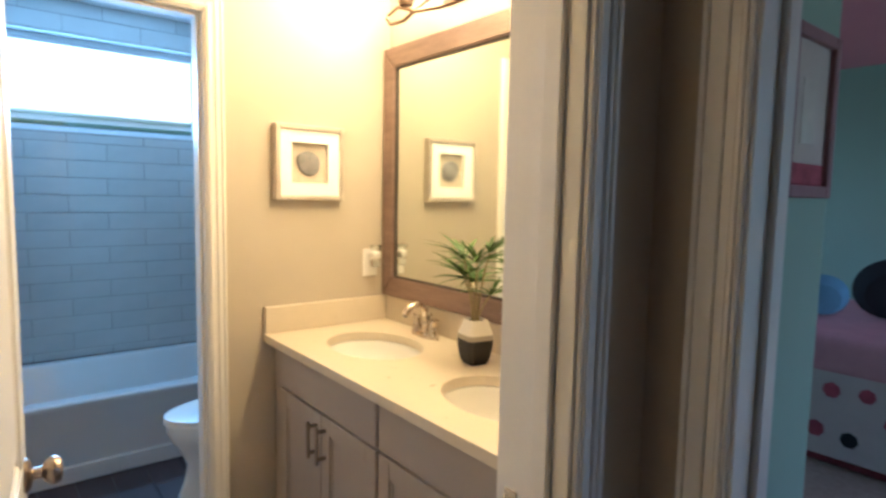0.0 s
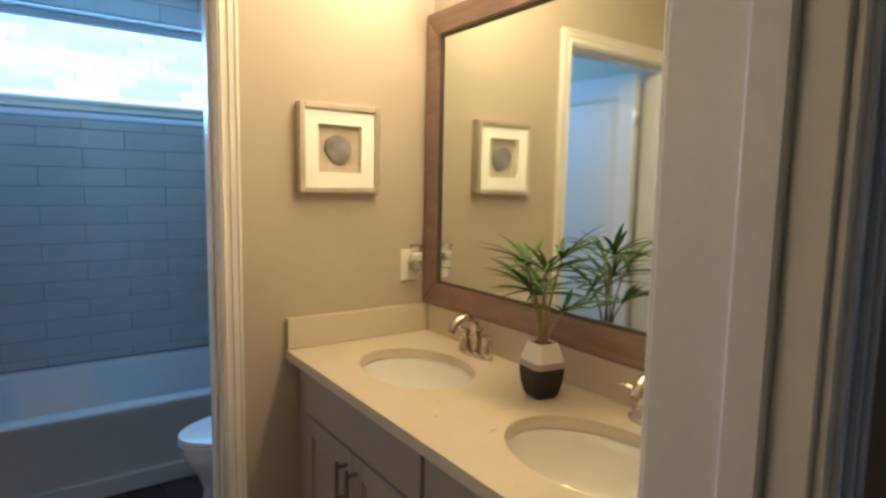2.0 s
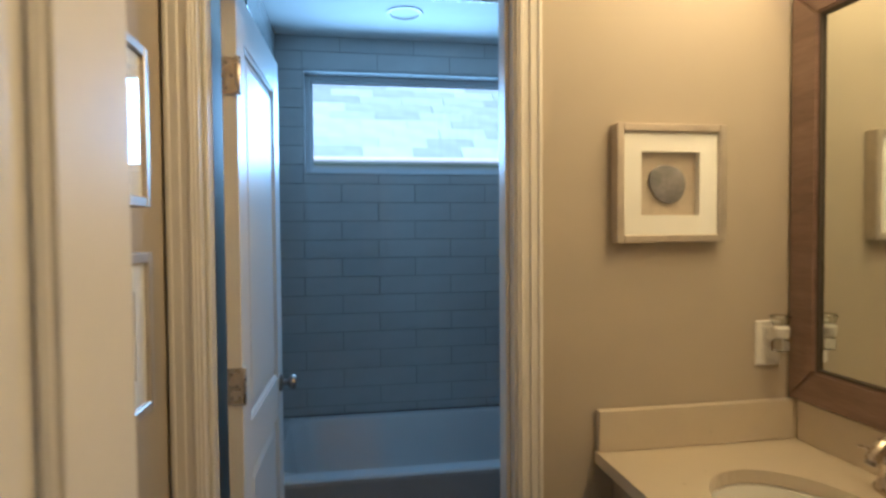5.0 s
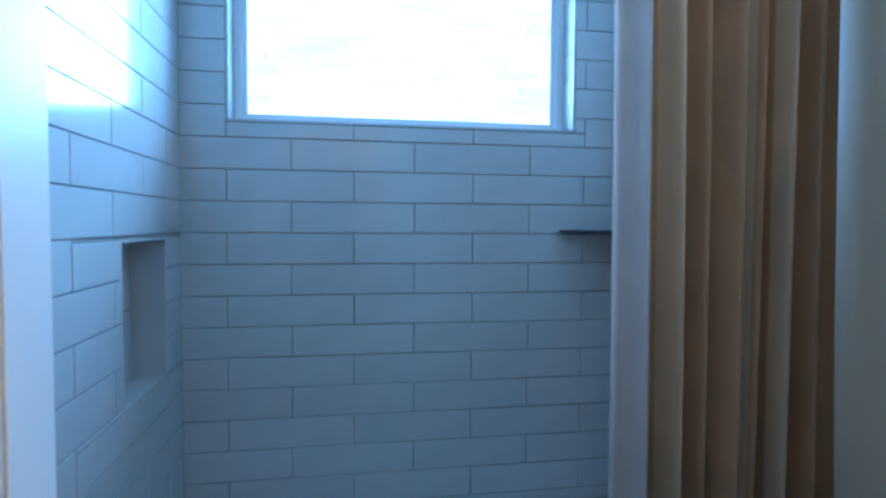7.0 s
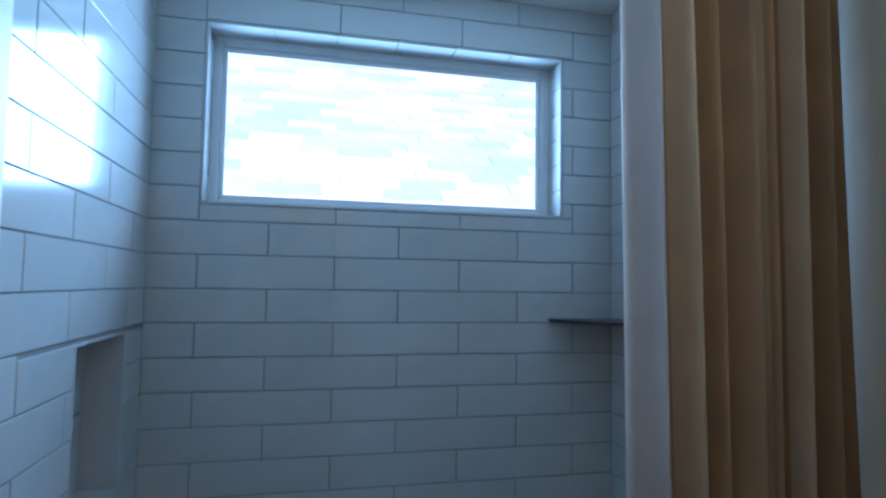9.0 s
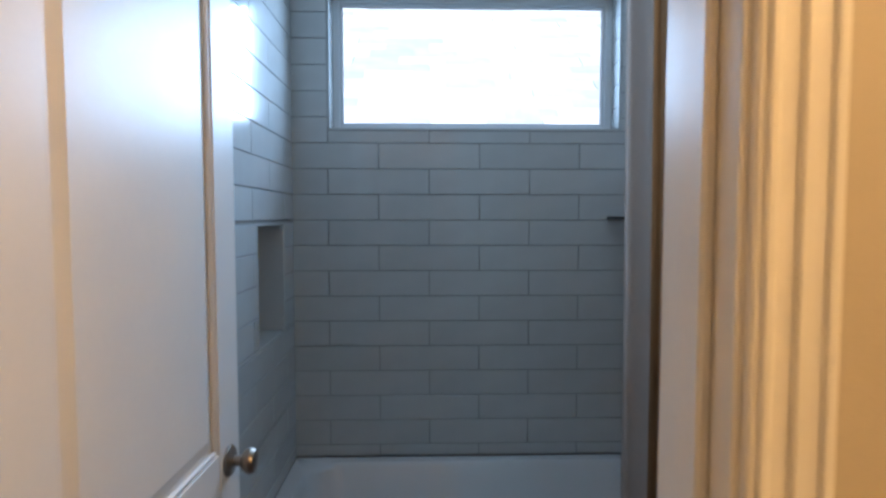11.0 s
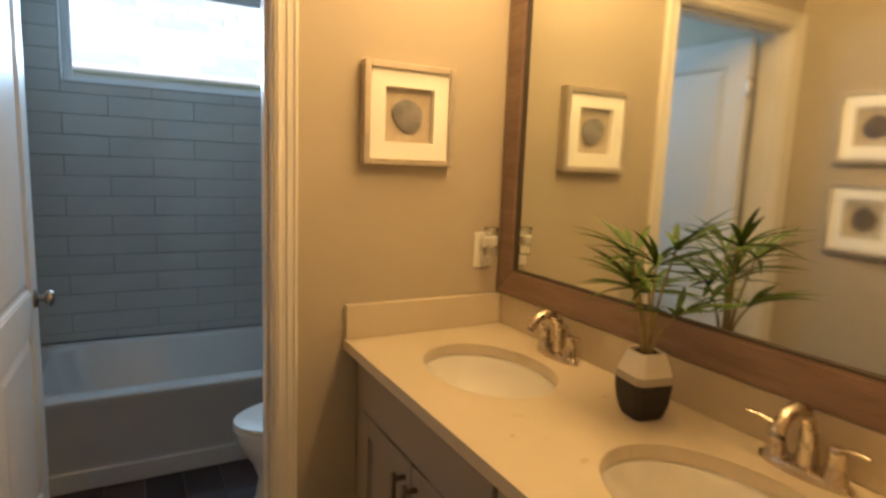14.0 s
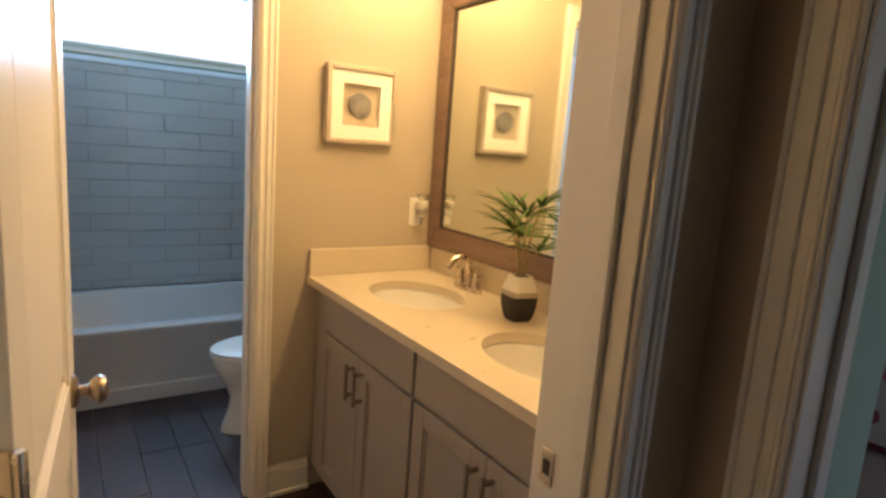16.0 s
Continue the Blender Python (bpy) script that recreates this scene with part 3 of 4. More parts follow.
# mirror
mir = thing("wall_mirror", "large mirror in a brown wooden frame above the vanity", "mirror")
MY0, MY1, MZ0, MZ1, MW = -1.43, -0.008, 0.992, 2.02, 0.082
for nm, poly in (("frame_side", ((MY1, MZ0), (MY1, MZ1), (MY1 - MW, MZ1 - MW), (MY1 - MW, MZ0 + MW))), ("frame_side", ((MY0, MZ0), (MY0 + MW, MZ0 + MW), (MY0 + MW, MZ1 - MW), (MY0, MZ1))),
                 ("frame_top", ((MY0, MZ1), (MY0 + MW, MZ1 - MW), (MY1 - MW, MZ1 - MW), (MY1, MZ1))), ("frame_bottom", ((MY0, MZ0), (MY1, MZ0), (MY1 - MW, MZ0 + MW), (MY0 + MW, MZ0 + MW)))):
    bm = bmesh.new()
    f = bm.faces.new([bm.verts.new((-0.003, y, z)) for y, z in poly])
    ext = bmesh.ops.extrude_face_region(bm, geom=[f])
    for v in ext["geom"]:
        if isinstance(v, bmesh.types.BMVert):
            v.co.x = -0.036
    bmesh.ops.bevel(bm, geom=[e for e in bm.edges if all(v.co.x < -0.03 for v in e.verts)], offset=0.005, segments=2, affect="EDGES")
    part(nm, bm, mirror_wood, mir)
part("frame_lip", boxes(((-0.03, MY1 - MW - 0.007, MZ0 + MW), (-0.022, MY1 - MW, MZ1 - MW)), ((-0.03, MY0 + MW, MZ0 + MW), (-0.022, MY0 + MW + 0.007, MZ1 - MW)),
     ((-0.03, MY0 + MW + 0.007, MZ0 + MW), (-0.022, MY1 - MW - 0.007, MZ0 + MW + 0.007)), ((-0.03, MY0 + MW + 0.007, MZ1 - MW - 0.007), (-0.022, MY1 - MW - 0.007, MZ1 - MW)), bevel=0.001), cabinet_dark, mir)
part("mirror_glass", boxes(((-0.022, MY0 + MW, MZ0 + MW), (-0.016, MY1 - MW, MZ1 - MW))), silver, mir)


# framed agate slices
def shadow_frame(label, m, seed, dark):
    rnd = random.Random(seed)
    t = thing("picture_frame", label, "picture", m, "agate pictures")
    h, w, d = 0.1425, 0.019, 0.036
    items = [((-h, -d, -h), (-h + w, 0, h)), ((h - w, -d, -h), (h, 0, h)), ((-h + w, -d + 0.0003, -h), (h - w, 0, -h + w)), ((-h + w, -d + 0.0003, h - w), (h - w, 0, h))]
    part("frame", boxes(*items, bevel=0.0022), frame_silver, t, "brushed champagne silver frame")
    o, i = h - w, 0.0765
    part("mat", boxes(((-o, -0.026, -o), (-i, -0.023, o)), ((i, -0.026, -o), (o, -0.023, o)), ((-i, -0.026, -o), (i, -0.023, -i)), ((-i, -0.026, i), (i, -0.023, o)),
         ((-i - 0.002, -0.023, -i), (-i, -0.006, i)), ((i, -0.023, -i), (i + 0.002, -0.006, i)), ((-i, -0.023, -i - 0.002), (i, -0.006, -i)), ((-i, -0.023, i), (i, -0.006, i + 0.002))), mat_board, t)
    part("backing", boxes(((-o, -0.005, -o), (o, -0.001, o))), linen, t)
    bm = bmesh.new()
    n = 40
    rad = [0.047 * (1 + 0.05 * math.sin(2 * a + seed) + 0.03 * math.sin(3 * a + 2 * seed) + 0.012 * rnd.uniform(-1, 1)) for a in (2 * math.pi * k / n for k in range(n))]
    back, front, core = ([bm.verts.new((r * q * math.cos(2 * math.pi * k / n), y, r * q * math.sin(2 * math.pi * k / n))) for k, r in enumerate(rad)] for q, y in ((1, -0.006), (1, -0.013), (0.93, -0.0145)))
    for a, b in ((back, front), (front, core)):
        for k in range(n):
            bm.faces.new((a[k], a[(k + 1) % n], b[(k + 1) % n], b[k]))
    bm.faces.new(core)
    part("agate_slice", bm, dark, t, "polished grey agate slice", True)
    g = part("glazing", boxes(((-o, -0.030, -o), (o, -0.0285, o))), pane_glass, t)
    g.visible_shadow = False
    return t


agate_dark = material("agate_dark", (0.12, 0.10, 0.095), 0.25, scale=14, second=(0.02, 0.018, 0.02), amount=0.9)
shadow_frame("square silver frame with a white mat and grey agate slice", pose(-0.376, -0.001, 1.535), 3, agate)
shadow_frame("square silver frame with a dark agate slice above another frame", pose(XL + 0.001, -0.345, 1.612, 0, 0, 90), 8, agate_dark)
shadow_frame("square silver frame with a brown agate slice below another frame", pose(XL + 0.001, -0.345, 1.248, 0, 0, 90), 5, agate_dark)

# outlet with a plug-in air freshener
outlet = thing("wall_outlet", "white wall outlet plate beside the mirror", "outlet", pose(-0.093, -0.0005, 1.132))
part("plate", boxes(((-0.035, -0.006, -0.058), (0.035, 0, 0.058)), bevel=0.003), white_plastic, outlet)
part("socket", boxes(((-0.016, -0.0085, -0.043), (0.016, -0.006, -0.008)), bevel=0.001), white_plastic, outlet)
part("socket", boxes(((-0.016, -0.0085, 0.008), (0.016, -0.006, 0.043)), bevel=0.001), white_plastic, outlet)
fresh = thing("air_freshener", "white and clear plug-in air freshener in the outlet", "air freshener", pose(-0.088, -0.009, 1.155))
part("plug_body", boxes(((-0.015, -0.028, -0.014), (0.015, 0.0, 0.018)), bevel=0.005, segments=2), white_plastic, fresh)
part("warmer", lathe([(0.016, -0.004), (0.021, 0.002), (0.022, 0.022), (0.017, 0.028)], 24, m=pose(0, -0.034, 0)), white_plastic, fresh, smooth=True)
part("cap", lathe([(0.018, 0.028), (0.024, 0.05), (0.022, 0.052), (0.016, 0.030)], 24, m=pose(0, -0.034, 0)), clear_plastic, fresh, "clear flared cap", True)
part("oil_bottle", lathe([(0.006, -0.005), (0.019, -0.008), (0.022, -0.02), (0.020, -0.036), (0.010, -0.04)], 24, m=pose(0, -0.034, 0)), clear_plastic, fresh, "clear oil bottle", True)

# potted palm
POT = (-0.148, -0.748)
pot = thing("plant_pot", "tapered faceted pot, white above and black below", "plant pot", pose(*POT, CT, 0, 0, -10))


def facets(profile):
    """A four-sided tapered shell with softened corners."""
    bm = bmesh.new()
    rings = []
    for r, z in profile:
        ring = []
        for k in range(4):
            for d in (-13, -7, 7, 13):
                a = radians(45 + 90 * k + d)
                q = 1.07 * r * (1.0 if abs(d) == 7 else 0.955)
                ring.append(bm.verts.new((q * math.cos(a), q * math.sin(a), z)))
        rings.append(ring)
    n = len(rings[0])
    for a, b in zip(rings, rings[1:]):
        for i in range(n):
            bm.faces.new((a[i], a[(i + 1) % n], b[(i + 1) % n], b[i]))
    bm.faces.new(rings[0][::-1])
    bm.faces.new(rings[-1])
    return bm


part("lower_body", facets([(0.036, 0.0), (0.043, 0.012), (0.050, 0.036), (0.0535, 0.060), (0.0545, 0.080)]), pot_black, pot, "matt black lower half")
part("band", facets([(0.0545, 0.0802), (0.053, 0.096)]), pot_grey, pot, "taupe band")
part("upper_body", facets([(0.0528, 0.0962), (0.036, 0.142), (0.029, 0.142), (0.029, 0.134)]), pot_white, pot, "off-white upper part")
palm = thing("artificial_palm", "small artificial palm with fans of narrow green leaves", "plant", pose(*POT, CT + 0.1345))
part("soil", lathe([(0.027, 0.0), (0.025, 0.004), (0.01, 0.005)], 16), soil, palm, smooth=True)
rnd = random.Random(11)


def blade(length, width, droop, fold):
    bm = bmesh.new()
    rows = []
    for k in range(7):
        s = k / 6
        w = width * (0.35 + 1.6 * s) if s < 0.4 else width * (1 - ((s - 0.4) / 0.6) ** 1.6) + 0.0004
        z = -droop * s * s
        rows.append([bm.verts.new((length * s, -w, z + fold * w)), bm.verts.new((length * s, 0, z)), bm.verts.new((length * s, w, z + fold * w))])
    for a, b in zip(rows, rows[1:]):
        for j in (0, 1):
            bm.faces.new((a[j], a[j + 1], b[j + 1], b[j]))
    return mesh_of("leaf", bm, leaf_green, True)


blades = [blade(l, w, d, 0.35) for l, w, d in ((0.138, 0.0072, 0.030), (0.128, 0.0066, 0.046), (0.112, 0.0062, 0.034), (0.142, 0.0074, 0.055))]
stems = [((0.004, 0.002), (0.022, -0.028, 0.19)), ((-0.004, 0.004), (-0.02, 0.035, 0.17)), ((0.0, -0.005), (0.008, -0.05, 0.075)),
         ((-0.005, 0.0), (-0.035, 0.018, 0.125)), ((0.003, 0.005), (0.012, 0.04, 0.10)), ((-0.002, -0.003), (-0.028, -0.03, 0.165)), ((0.001, 0.001), (0.0, 0.005, 0.11))]
for (bx, by), tip in stems:
    tipv = Vector((1.1 * tip[0], 1.1 * tip[1], 1.13 * tip[2] + 0.008))
    pts = [Vector((bx, by, 0.003)).lerp(tipv, s) + Vector((bx, by, 0)) * (1 - s) - Vector((tip[0], tip[1], 0)) * 0.6 * s * (1 - s) for s in (0, 0.2, 0.4, 0.6, 0.8, 1)]
    part("stem", tube(pts, [0.004, 0.0036, 0.0032, 0.003, 0.0026, 0.002], 7), stem_green, palm, smooth=True)
    az = math.atan2(tip[1], tip[0])
    for k in range(12):
        spread = (k - 5.5) / 5.5
        ob = new("leaf", blades[rnd.randrange(4)])
        ob.parent = palm
        ob.matrix_basis = Matrix.Translation(tipv) @ pose(0, 0, 0, 0, 0, math.degrees(az) + spread * 112 + rnd.uniform(-7, 7)) @ pose(0, 0, 0, rnd.uniform(-25, 25), -44 + 24 * abs(spread) + rnd.uniform(-14, 14), 0)

# vanity light bar above the mirror
bar = thing("vanity_light", "bronze vanity light with glowing glass shades and curved arms", "wall lamp", pose(0, -0.70, 2.17))
part("back_plate", boxes(((-0.022, -0.32, -0.05), (-0.001, 0.32, 0.05)), bevel=0.006, segments=2), bronze, bar)
for k in range(4):
    y = -0.42 + 0.28 * k
    part("shade", lathe([(0.028, 0.095), (0.05, 0.075), (0.062, 0.03), (0.06, -0.005), (0.045, -0.02), (0.02, -0.025)], 28, m=pose(-0.115, y, 0.02)), shade_glass, bar, "glowing frosted glass shade", True)
    part("socket_cup", lathe([(0.024, -0.052), (0.03, -0.04), (0.03, -0.022), (0.02, -0.012)], 20, m=pose(-0.115, y, 0.0)), bronze, bar, smooth=True)
for s in (-1, 1):
    arm = [(-0.012, 0.02 * s, -0.03), (-0.07, 0.10 * s, -0.085), (-0.105, 0.22 * s, -0.10), (-0.115, 0.36 * s, -0.085), (-0.115, 0.47 * s, -0.045), (-0.112, 0.545 * s, -0.06)]
    part("arm", tube(arm, [0.008, 0.008, 0.008, 0.008, 0.007, 0.005], 10), bronze, bar, "curved bronze arm", True)
    arm = [(-0.02, 0.30 * s, 0.0), (-0.09, 0.34 * s, -0.055), (-0.118, 0.43 * s, -0.105), (-0.118, 0.52 * s, -0.10), (-0.115, 0.55 * s, -0.07)]
    part("arm", tube(arm, [0.007, 0.007, 0.007, 0.006, 0.005], 10), bronze, bar, "curved bronze arm", True)
for k in range(4):
    lamp = new("bulb_light", bpy.data.lights.new("bulb_light", "POINT"))
    lamp.data.energy, lamp.data.color, lamp.data.shadow_soft_size = LAMP_WATTS, LAMP_COLOUR, 0.05
    lamp.location = (-0.20, -0.70 - 0.42 + 0.28 * k, 2.235)

# ---- tub room ----
TY0, TZ = 1.09, 0.398


def rounded(x0, y0, x1, y1, r, z, n=6):
    pts = []
    for cx, cy, a0 in ((x1 - r, y1 - r, 0), (x0 + r, y1 - r, 90), (x0 + r, y0 + r, 180), (x1 - r, y0 + r, 270)):
        pts += [(cx + r * math.cos(radians(a0 + 90 * k / n)), cy + r * math.sin(radians(a0 + 90 * k / n)), z) for k in range(n + 1)]
    return pts


tub = thing("bathtub", "white alcove bathtub with a plain apron", "bathtub")
x0, x1, y1 = XL + 0.004, XR - 0.004, YB - 0.003
loops = [rounded(x0, TY0 + 0.012, x1, y1, 0.006, 0.0), rounded(x0, TY0 + 0.012, x1, y1, 0.006, TZ - 0.045), rounded(x0, TY0, x1, y1, 0.006, TZ - 0.03), rounded(x0, TY0, x1, y1, 0.006, TZ - 0.008), rounded(x0 + 0.006, TY0 + 0.008, x1 - 0.006, y1 - 0.006, 0.01, TZ),
         rounded(x0 + 0.06, TY0 + 0.085, x1 - 0.06, y1 - 0.045, 0.12, TZ - 0.002), rounded(x0 + 0.075, TY0 + 0.1, x1 - 0.075, y1 - 0.06, 0.13, TZ - 0.02),
         rounded(x0 + 0.11, TY0 + 0.13, x1 - 0.16, y1 - 0.09, 0.14, 0.16), rounded(x0 + 0.16, TY0 + 0.18, x1 - 0.24, y1 - 0.14, 0.14, 0.10)]
bm = bmesh.new()
rings = [[bm.verts.new(p) for p in loop] for loop in loops]
for a, b in zip(rings, rings[1:]):
    for i in range(len(a)):
        bm.faces.new((a[i], a[(i + 1) % len(a)], b[(i + 1) % len(a)], b[i]))
bm.faces.new(rings[-1])
part("basin", bm, tub_acrylic, tub, smooth=True)
part("apron_skirt", boxes(((x0, TY0 - 0.006, 0.0), (x1, TY0 + 0.011, 0.085)), bevel=0.005, segments=2), tub_acrylic, tub)
part("drain", lathe([(0.03, 0.102), (0.03, 0.105), (0.02, 0.106)], 20, m=pose(-0.4, 1.5, 0)), nickel, tub, smooth=True)

# toilet, its tank against the side wall
wc = thing("toilet", "white porcelain toilet with the lid down", "toilet", pose(-0.025, 0.60, 0))


def loft(sections, n=32):
    """Sections: centre x, half length, half width, z; longer and narrower towards the front."""
    bm = bmesh.new()
    rings = []
    for cx, a, b, z in sections:
        ring = []
        for i in range(n):
            t = 2 * math.pi * i / n
            c, s = math.cos(t), math.sin(t)
            ring.append(bm.verts.new((cx + a * c, b * s * (1 + 0.10 * c), z)))
        rings.append(ring)
    for p, q in zip(rings, rings[1:]):
        for i in range(n):
            bm.faces.new((p[i], p[(i + 1) % n], q[(i + 1) % n], q[i]))
    bm.faces.new(rings[0][::-1])
    bm.faces.new(rings[-1])
    return bm


part("bowl", loft([(-0.43, 0.275, 0.115, 0.0), (-0.43, 0.272, 0.112, 0.03), (-0.43, 0.245, 0.095, 0.10), (-0.43, 0.235, 0.092, 0.17), (-0.44, 0.25, 0.12, 0.235), (-0.45, 0.28, 0.165, 0.30), (-0.455, 0.292, 0.178, 0.345), (-0.455, 0.288, 0.176, 0.372)]), porcelain, wc, smooth=True)
part("seat", loft([(-0.46, 0.29, 0.18, 0.374), (-0.46, 0.297, 0.186, 0.38), (-0.46, 0.295, 0.185, 0.391)]), white_plastic, wc, smooth=True)
part("lid", loft([(-0.46, 0.288, 0.18, 0.393), (-0.46, 0.297, 0.186, 0.398), (-0.46, 0.295, 0.185, 0.41), (-0.46, 0.27, 0.165, 0.417)]), white_plastic, wc, smooth=True)
part("tank", boxes(((-0.205, -0.21, 0.37), (0.012, 0.21, 0.71)), bevel=0.025, segments=3), porcelain, wc, smooth=True)
part("tank_lid", boxes(((-0.215, -0.22, 0.711), (0.018, 0.22, 0.745)), bevel=0.01, segments=2), porcelain, wc, smooth=True)
part("flush_lever", tube([(-0.207, -0.15, 0.65), (-0.225, -0.15, 0.65), (-0.228, -0.09, 0.645)], [0.008, 0.008, 0.005], 10), nickel, wc, smooth=True)

# shower curtain in folds, with its rod and rings
ROD_Y, ROD_Z = 1.07, 2.395
rod = thing("curtain_rod", "brushed nickel shower curtain rod between the walls", "curtain rod")
part("rod", tube([(XL + 0.004, ROD_Y, ROD_Z), (XR - 0.004, ROD_Y, ROD_Z)], 0.0125, 16), nickel, rod, smooth=True)
for x, r in ((XL + 0.001, 90), (XR - 0.001, -90)):
    part("flange", lathe([(0.034, 0.0), (0.032, 0.008), (0.018, 0.014)], 24, m=pose(x, ROD_Y, ROD_Z, 0, r, 0)), nickel, rod, smooth=True)
curtain = thing("shower_curtain", "brown striped shower curtain gathered beside the tub", "curtain")
CX0, CX1, NS = -0.485, -0.012, 168


def fold(u):
    return 0.042 * math.sin(u * 2 * math.pi * 7.5 + 0.5) + 0.012 * math.sin(u * 2 * math.pi * 3.1 + 1.2)


def cloth(u0, u1, shift):
    bm = bmesh.new()
    n = max(3, int(NS * (u1 - u0)))
    cols = []
    for i in range(n + 1):
        u = u0 + (u1 - u0) * i / n
        col = []
        for k in range(13):
            s = k / 12
            z = ROD_Z - 0.045 - s * (ROD_Z - 0.045 - 0.10)
            x = CX0 + (CX1 - CX0) * u + 0.012 * s * math.sin(u * 40) + 0.015 * math.sin(3 * s + u * 4) * s
            y = ROD_Y - 0.035 - 0.03 * s + fold(u + 0.01 * s) * (0.8 + 0.35 * s) + shift
            col.append(bm.verts.new((x, y, z)))
        cols.append(col)
    for a, b in zip(cols, cols[1:]):
        for k in range(12):
            bm.faces.new((a[k], b[k], b[k + 1], a[k + 1]))
    bmesh.ops.solidify(bm, geom=list(bm.faces), thickness=0.0015)
    return bm


STRIPES = [(0.0, 0.10, liner), (0.10, 0.17, fabric), (0.17, 0.24, fabric_light), (0.24, 0.36, fabric), (0.36, 0.40, fabric_light), (0.40, 0.52, fabric), (0.52, 0.60, fabric_light),
           (0.60, 0.72, fabric), (0.72, 0.76, fabric_light), (0.76, 0.90, fabric), (0.90, 0.94, fabric_light), (0.94, 1.0, fabric)]
for a, b, mat in STRIPES:
    part("fabric_stripe" if mat is not liner else "liner_edge", cloth(a, b, 0), mat, curtain, smooth=True)
for k in range(8):
    part("curtain_ring", tube([(CX0 + 0.03 + k * 0.055, ROD_Y + 0.02 * math.cos(a), ROD_Z - 0.006 + 0.026 * math.sin(a)) for a in (2 * math.pi * j / 14 for j in range(15))], 0.002, 6), nickel, curtain)

# corner shelf in the shower
sh = thing("corner_shelf", "dark glass corner shelf on the shower wall", "shelf", pose(XR - 0.01, YB, 1.385))
bm = bmesh.new()
arcp = [(0, 0)] + [(-0.235 * math.cos(a), -0.235 * math.sin(a)) for a in (math.pi / 2 * k / 10 for k in range(11))]
f = bm.faces.new([bm.verts.new((x, y, 0)) for x, y in arcp])
ext = bmesh.ops.extrude_face_region(bm, geom=[f])
for v in ext["geom"]:
    if isinstance(v, bmesh.types.BMVert):
        v.co.z = 0.011
part("shelf_plate", bm, shelf_dark, sh)

# recessed ceiling light, switched off
can = thing("recessed_light", "white recessed ceiling downlight over the tub, off", "ceiling light", pose(-0.86, 1.55, CEIL))
part("trim_ring", lathe([(0.092, -0.0005), (0.09, -0.006), (0.072, -0.008), (0.068, -0.001)], 32), trim_paint, can, smooth=True)
part("lens", lathe([(0.067, -0.001), (0.06, -0.004), (0.02, -0.005)], 24), can_lens, can, smooth=True)

# ---- bedroom, seen through its doorway ----
bed = thing("bed", "made bed with a pink cover and floral quilt", "bed", pose(2.15, -1.15, 0))
part("mattress", boxes(((0.02, -0.75, 0.30), (1.85, 1.4, 0.68)), bevel=0.05, segments=3), quilt_white, bed, smooth=True)
part("cover", boxes(((-0.02, -0.80, 0.50), (1.5, 1.45, 0.72)), bevel=0.05, segments=3), pink_cloth, bed, "pink bedspread", True)
q = part("quilt_skirt", boxes(((-0.012, -0.79, 0.06), (0.012, 1.44, 0.54)), bevel=0.008), quilt_white, bed, "white quilt skirt with red flowers")
for k in range(26):
    y, z = -0.75 + 0.083 * k + rnd.uniform(-0.02, 0.02), rnd.uniform(0.14, 0.46)
    part("flower", lathe([(0.035 + 0.02 * rnd.random(), 0.0), (0.02, 0.004)], 7, m=pose(-0.0125, y, z, 0, -90, 0)), floral if k % 3 else black_cloth, q)
part("bed_base", boxes(((0.06, -0.72, 0.0), (1.84, 1.38, 0.30))), floral, bed)
for px, py, mat, r in ((0.55, 0.35, blue_cloth, 0.14), (0.75, 0.05, black_cloth, 0.2)):
    c = solid("cushion", lathe([(0.03, -0.5 * r), (0.7 * r, -0.42 * r), (r, 0), (0.7 * r, 0.42 * r), (0.03, 0.5 * r)], 24, m=pose(2.15 + px, -1.15 + py, 0.72 + r * 0.95, 0, 72, 20)), mat,
              "round blue cushion on the pink bed" if mat is blue_cloth else "black plush cushion on the pink bed", "cushion", smooth=True)
bp = thing("framed_print", "pale print in a dusky pink frame on mint wall", "picture", pose(-0.03, YH - 0.0125, 1.60))
part("frame", boxes(((-0.12, -0.02, -0.17), (-0.095, 0, 0.17)), ((0.095, -0.02, -0.17), (0.12, 0, 0.17)), ((-0.095, -0.02, -0.17), (0.095, 0, -0.145)), ((-0.095, -0.02, 0.145), (0.095, 0, 0.17)), bevel=0.002), print_frame, bp)
part("print", boxes(((-0.095, -0.008, -0.145), (0.095, -0.001, 0.145))), quilt_white, bp)
part("motif", boxes(((-0.04, -0.0095, -0.06), (0.03, -0.0082, 0.07)), bevel=0.0005), frame_silver, bp)
part("border", boxes(((-0.095, -0.0095, -0.145), (0.095, -0.0082, -0.10))), floral, bp)

# ---- tiles, planks and shingles ----
CH, TL, GAP = 0.1035, 0.4095, 0.003
tile_meshes = {}


def tile_mesh(w, d, h, mat):
    """A rectangular piece from the origin, its face edges eased."""
    key = (round(w, 3), round(d, 3), round(h, 3), mat.name)
    if key not in tile_meshes:
        tile_meshes[key] = mesh_of("tile", box(bmesh.new(), (0, 0, 0), (w, d, h), 0.0012), mat)
    return tile_meshes[key]


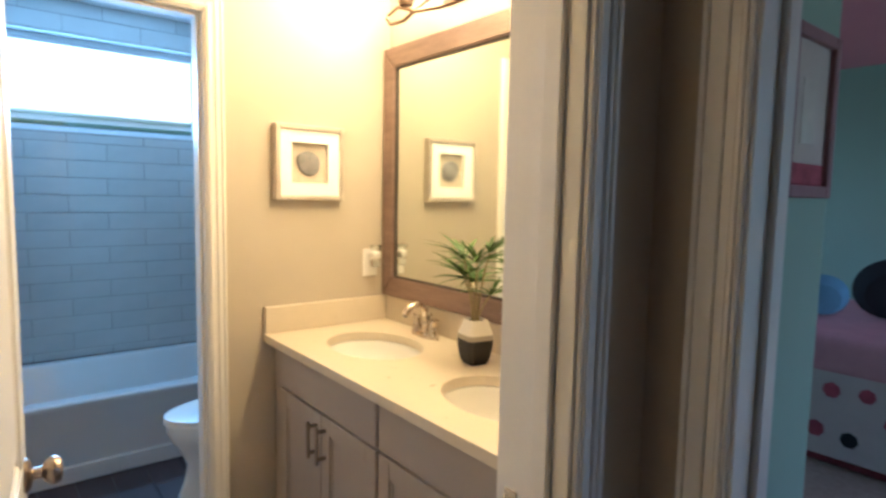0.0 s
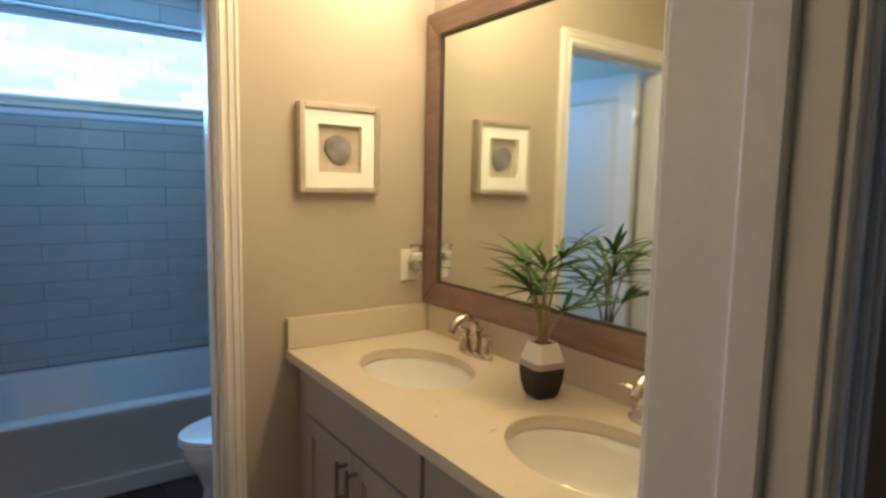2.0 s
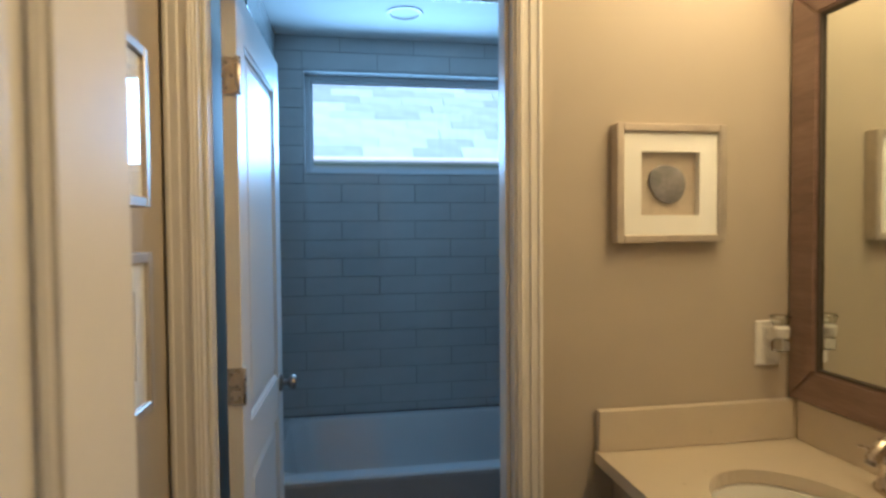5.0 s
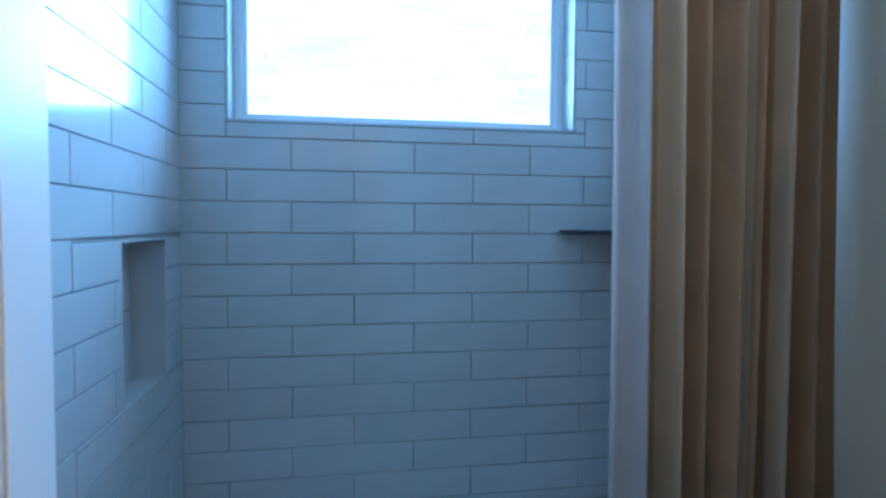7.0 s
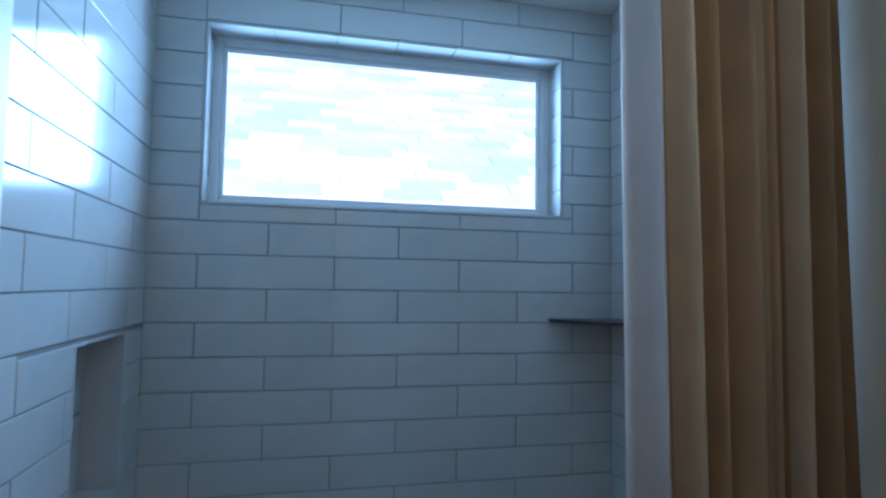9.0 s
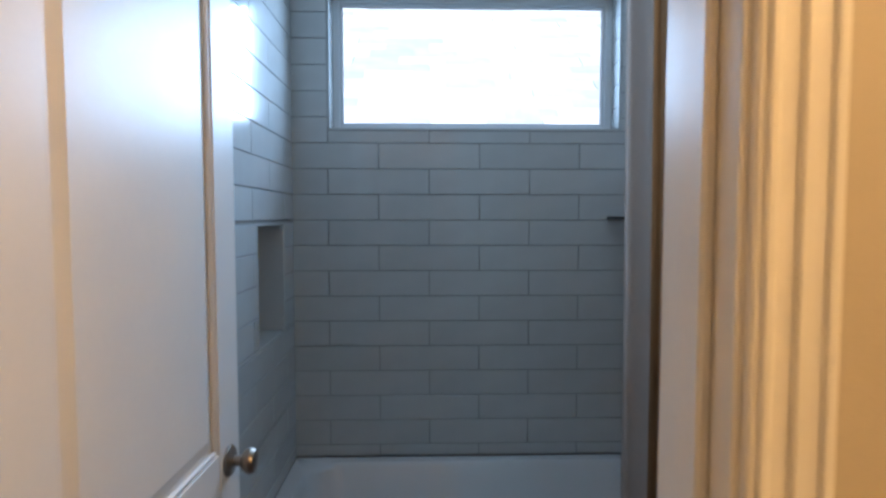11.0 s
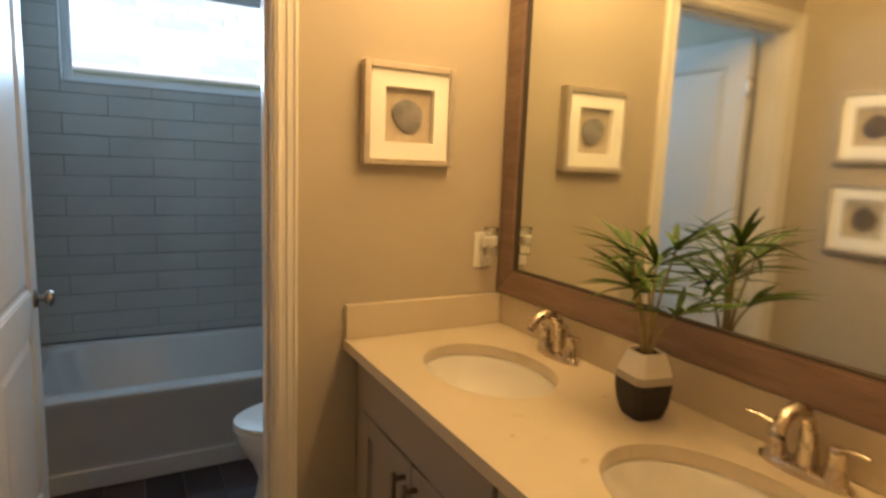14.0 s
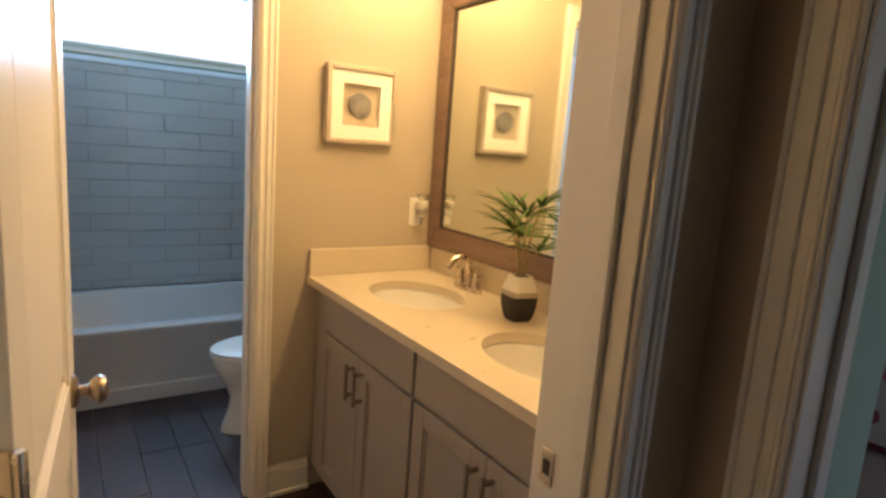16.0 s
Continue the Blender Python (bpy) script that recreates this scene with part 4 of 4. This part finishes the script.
def cut(rect, hole):
    a0, a1, b0, b1 = rect
    h0, h1, v0, v1 = hole
    if a1 <= h0 or a0 >= h1 or b1 <= v0 or b0 >= v1:
        return [rect]
    out = []
    if b0 < v0:
        out.append((a0, a1, b0, v0))
    if b1 > v1:
        out.append((a0, a1, v1, b1))
    c0, c1 = max(b0, v0), min(b1, v1)
    if a0 < h0:
        out.append((a0, h0, c0, c1))
    if a1 > h1:
        out.append((h1, a1, c0, c1))
    return out


def tile_field(parent, u0, u1, z0, z1, joint, holes, place):
    """Running-bond courses from u0 to u1; place(u, z) gives the pose of a piece's corner."""
    row = math.floor((z0 - 1.588) / CH)
    while 1.588 + row * CH < z1:
        b0, b1 = max(z0, 1.588 + row * CH), min(z1, 1.588 + (row + 1) * CH)
        start = joint + (TL / 2 if row % 2 else 0)
        k = math.floor((u0 - start) / TL)
        while start + k * TL < u1:
            rects = [(max(u0, start + k * TL), min(u1, start + (k + 1) * TL), b0, b1)]
            for hole in holes:
                rects = [r for old in rects for r in cut(old, hole)]
            for a0, a1, c0, c1 in rects:
                if a1 - a0 > 0.012 and c1 - c0 > 0.012:
                    ob = new("tile", tile_mesh(a1 - a0 - GAP, 0.009, c1 - c0 - GAP, tile_glaze))
                    ob.parent = parent
                    ob.matrix_basis = place(a0 + GAP / 2, c0 + GAP / 2) @ pose(0, 0, 0, random.uniform(-0.12, 0.12), 0, random.uniform(-0.12, 0.12))
            k += 1
        row += 1


NY0, NY1, NZ0, NZ1 = 1.445, 1.79, 0.955, 1.372
SURR_T = CEIL - 0.002
t_back = solid("tiled_wall_back", boxes(((XL, YB + 0.004, TZ - 0.02), (WX0, YB + 0.0098, CEIL)), ((WX1, YB + 0.004, TZ - 0.02), (XR, YB + 0.0098, CEIL)), ((WX0, YB + 0.004, TZ - 0.02), (WX1, YB + 0.0098, WZ0)),
               ((WX0, YB + 0.004, WZ1), (WX1, YB + 0.0098, CEIL))), grout, "glossy grey subway tile wall behind the tub", "tiled wall", "structure")
tile_field(t_back, XL + 0.006, XR - 0.006, TZ + 0.004, SURR_T, -0.771, [(WX0, WX1, WZ0, WZ1)], lambda u, z: pose(u, YB - 0.001, z))
t_left = solid("tiled_wall_left", boxes(((XL, 1.06, TZ - 0.02), (XL + 0.004, NY0, CEIL)), ((XL, NY1, TZ - 0.02), (XL + 0.004, YB + 0.004, CEIL)), ((XL, NY0, TZ - 0.02), (XL + 0.004, NY1, NZ0)), ((XL, NY0, NZ1), (XL + 0.004, NY1, CEIL))), grout,
               "glossy grey subway tile wall with a recessed niche", "tiled wall", "structure")
tile_field(t_left, 1.062, YB - 0.002, TZ + 0.004, SURR_T, 1.40, [(NY0, NY1, NZ0, NZ1)], lambda u, z: pose(XL + 0.0085, u, z, 0, 0, 90))
t_right = solid("tiled_wall_right", boxes(((XR - 0.004, 1.06, TZ - 0.02), (XR - 0.0005, YB + 0.004, CEIL))), grout, "glossy grey subway tile wall at the tub's end", "tiled wall", "structure")
tile_field(t_right, 1.062, YB - 0.002, TZ + 0.004, SURR_T, 1.52, [], lambda u, z: pose(XR, u, z, 0, 0, 90))
# reveal of the window
reveal = solid("window_reveal", boxes(((WX0, YB + 0.01, WZ0 - 0.001), (WX1, 2.11, WZ0 + 0.0015))), grout, "tiled reveal of the bathroom window", "window reveal", "structure")
k = 0
while WX0 + 0.2 * k < WX1 - 0.01:
    w = min(0.2, WX1 - WX0 - 0.2 * k) - GAP
    for z in (WZ0 + 0.0016, WZ1 - 0.009):
        ob = new("tile", tile_mesh(w, 0.11, 0.008, tile_glaze))
        ob.parent, ob.matrix_basis = reveal, pose(WX0 + 0.2 * k + GAP / 2, YB, z)
    k += 1
for x in (WX0, WX1 - 0.008):
    for k in range(6):
        ob = new("tile", tile_mesh(0.008, 0.11, 0.091, tile_glaze))
        ob.parent, ob.matrix_basis = reveal, pose(x, YB, WZ0 + 0.011 + 0.0925 * k)
# niche lining
niche = solid("shower_niche", boxes(((XL - 0.1, NY0, NZ0), (XL - 0.094, NY1, NZ1))), grout, "tiled recessed shower niche", "niche", "structure")
for z0, z1 in ((NZ0 + 0.009, NZ0 + 0.205), (NZ0 + 0.208, NZ1 - 0.009)):
    ob = new("tile", tile_mesh(NY1 - NY0 - 0.02, 0.008, z1 - z0, tile_glaze))
    ob.parent, ob.matrix_basis = niche, pose(XL - 0.086, NY0 + 0.01, z0, 0, 0, 90)
for z in (NZ0, NZ1 - 0.008):
    ob = new("tile", tile_mesh(NY1 - NY0, 0.1, 0.008, tile_glaze))
    ob.parent, ob.matrix_basis = niche, pose(XL + 0.008, NY0, z, 0, 0, 90)
for y in (NY0, NY1 - 0.008):
    ob = new("tile", tile_mesh(0.008, 0.1, NZ1 - NZ0 - 0.018, tile_glaze))
    ob.parent, ob.matrix_basis = niche, pose(XL + 0.008, y, NZ0 + 0.009, 0, 0, 90)

# wood-look floor planks running away from the door
PW, PL = 0.152, 0.92
col = 0
while XL + col * PW < XR:
    x = XL + col * PW
    w = min(PW, XR - x)
    y = YH - (0.31 * (col * 3 % 7)) % PL
    while y < 1.1:
        a, b = max(y, YH), min(y + PL, 1.1)
        if b - a > 0.02 and w > 0.02:
            ob = new("plank", tile_mesh(w - 0.003, b - a - 0.003, 0.009, plank_wood))
            ob.parent, ob.matrix_basis = floor, pose(x + 0.0015, a + 0.0015, -0.009 + random.uniform(-0.0003, 0.0003))
        y += PL
    col += 1

# roof shingles of the neighbour's house
for r in range(32):
    for c in range(11):
        ob = new("shingle", tile_mesh(0.66, 0.34, 0.014 + 0.012 * ((r + c * 2) % 3 == 0), shingle_mat))
        ob.parent = house
        ob.matrix_basis = pose(0, -0.35, 2.30, 34, 0, 0) @ pose(-3.6 + c * 0.664 + 0.22 * (r % 3), 0.30 * r, 0.052, 3, 0, 0)
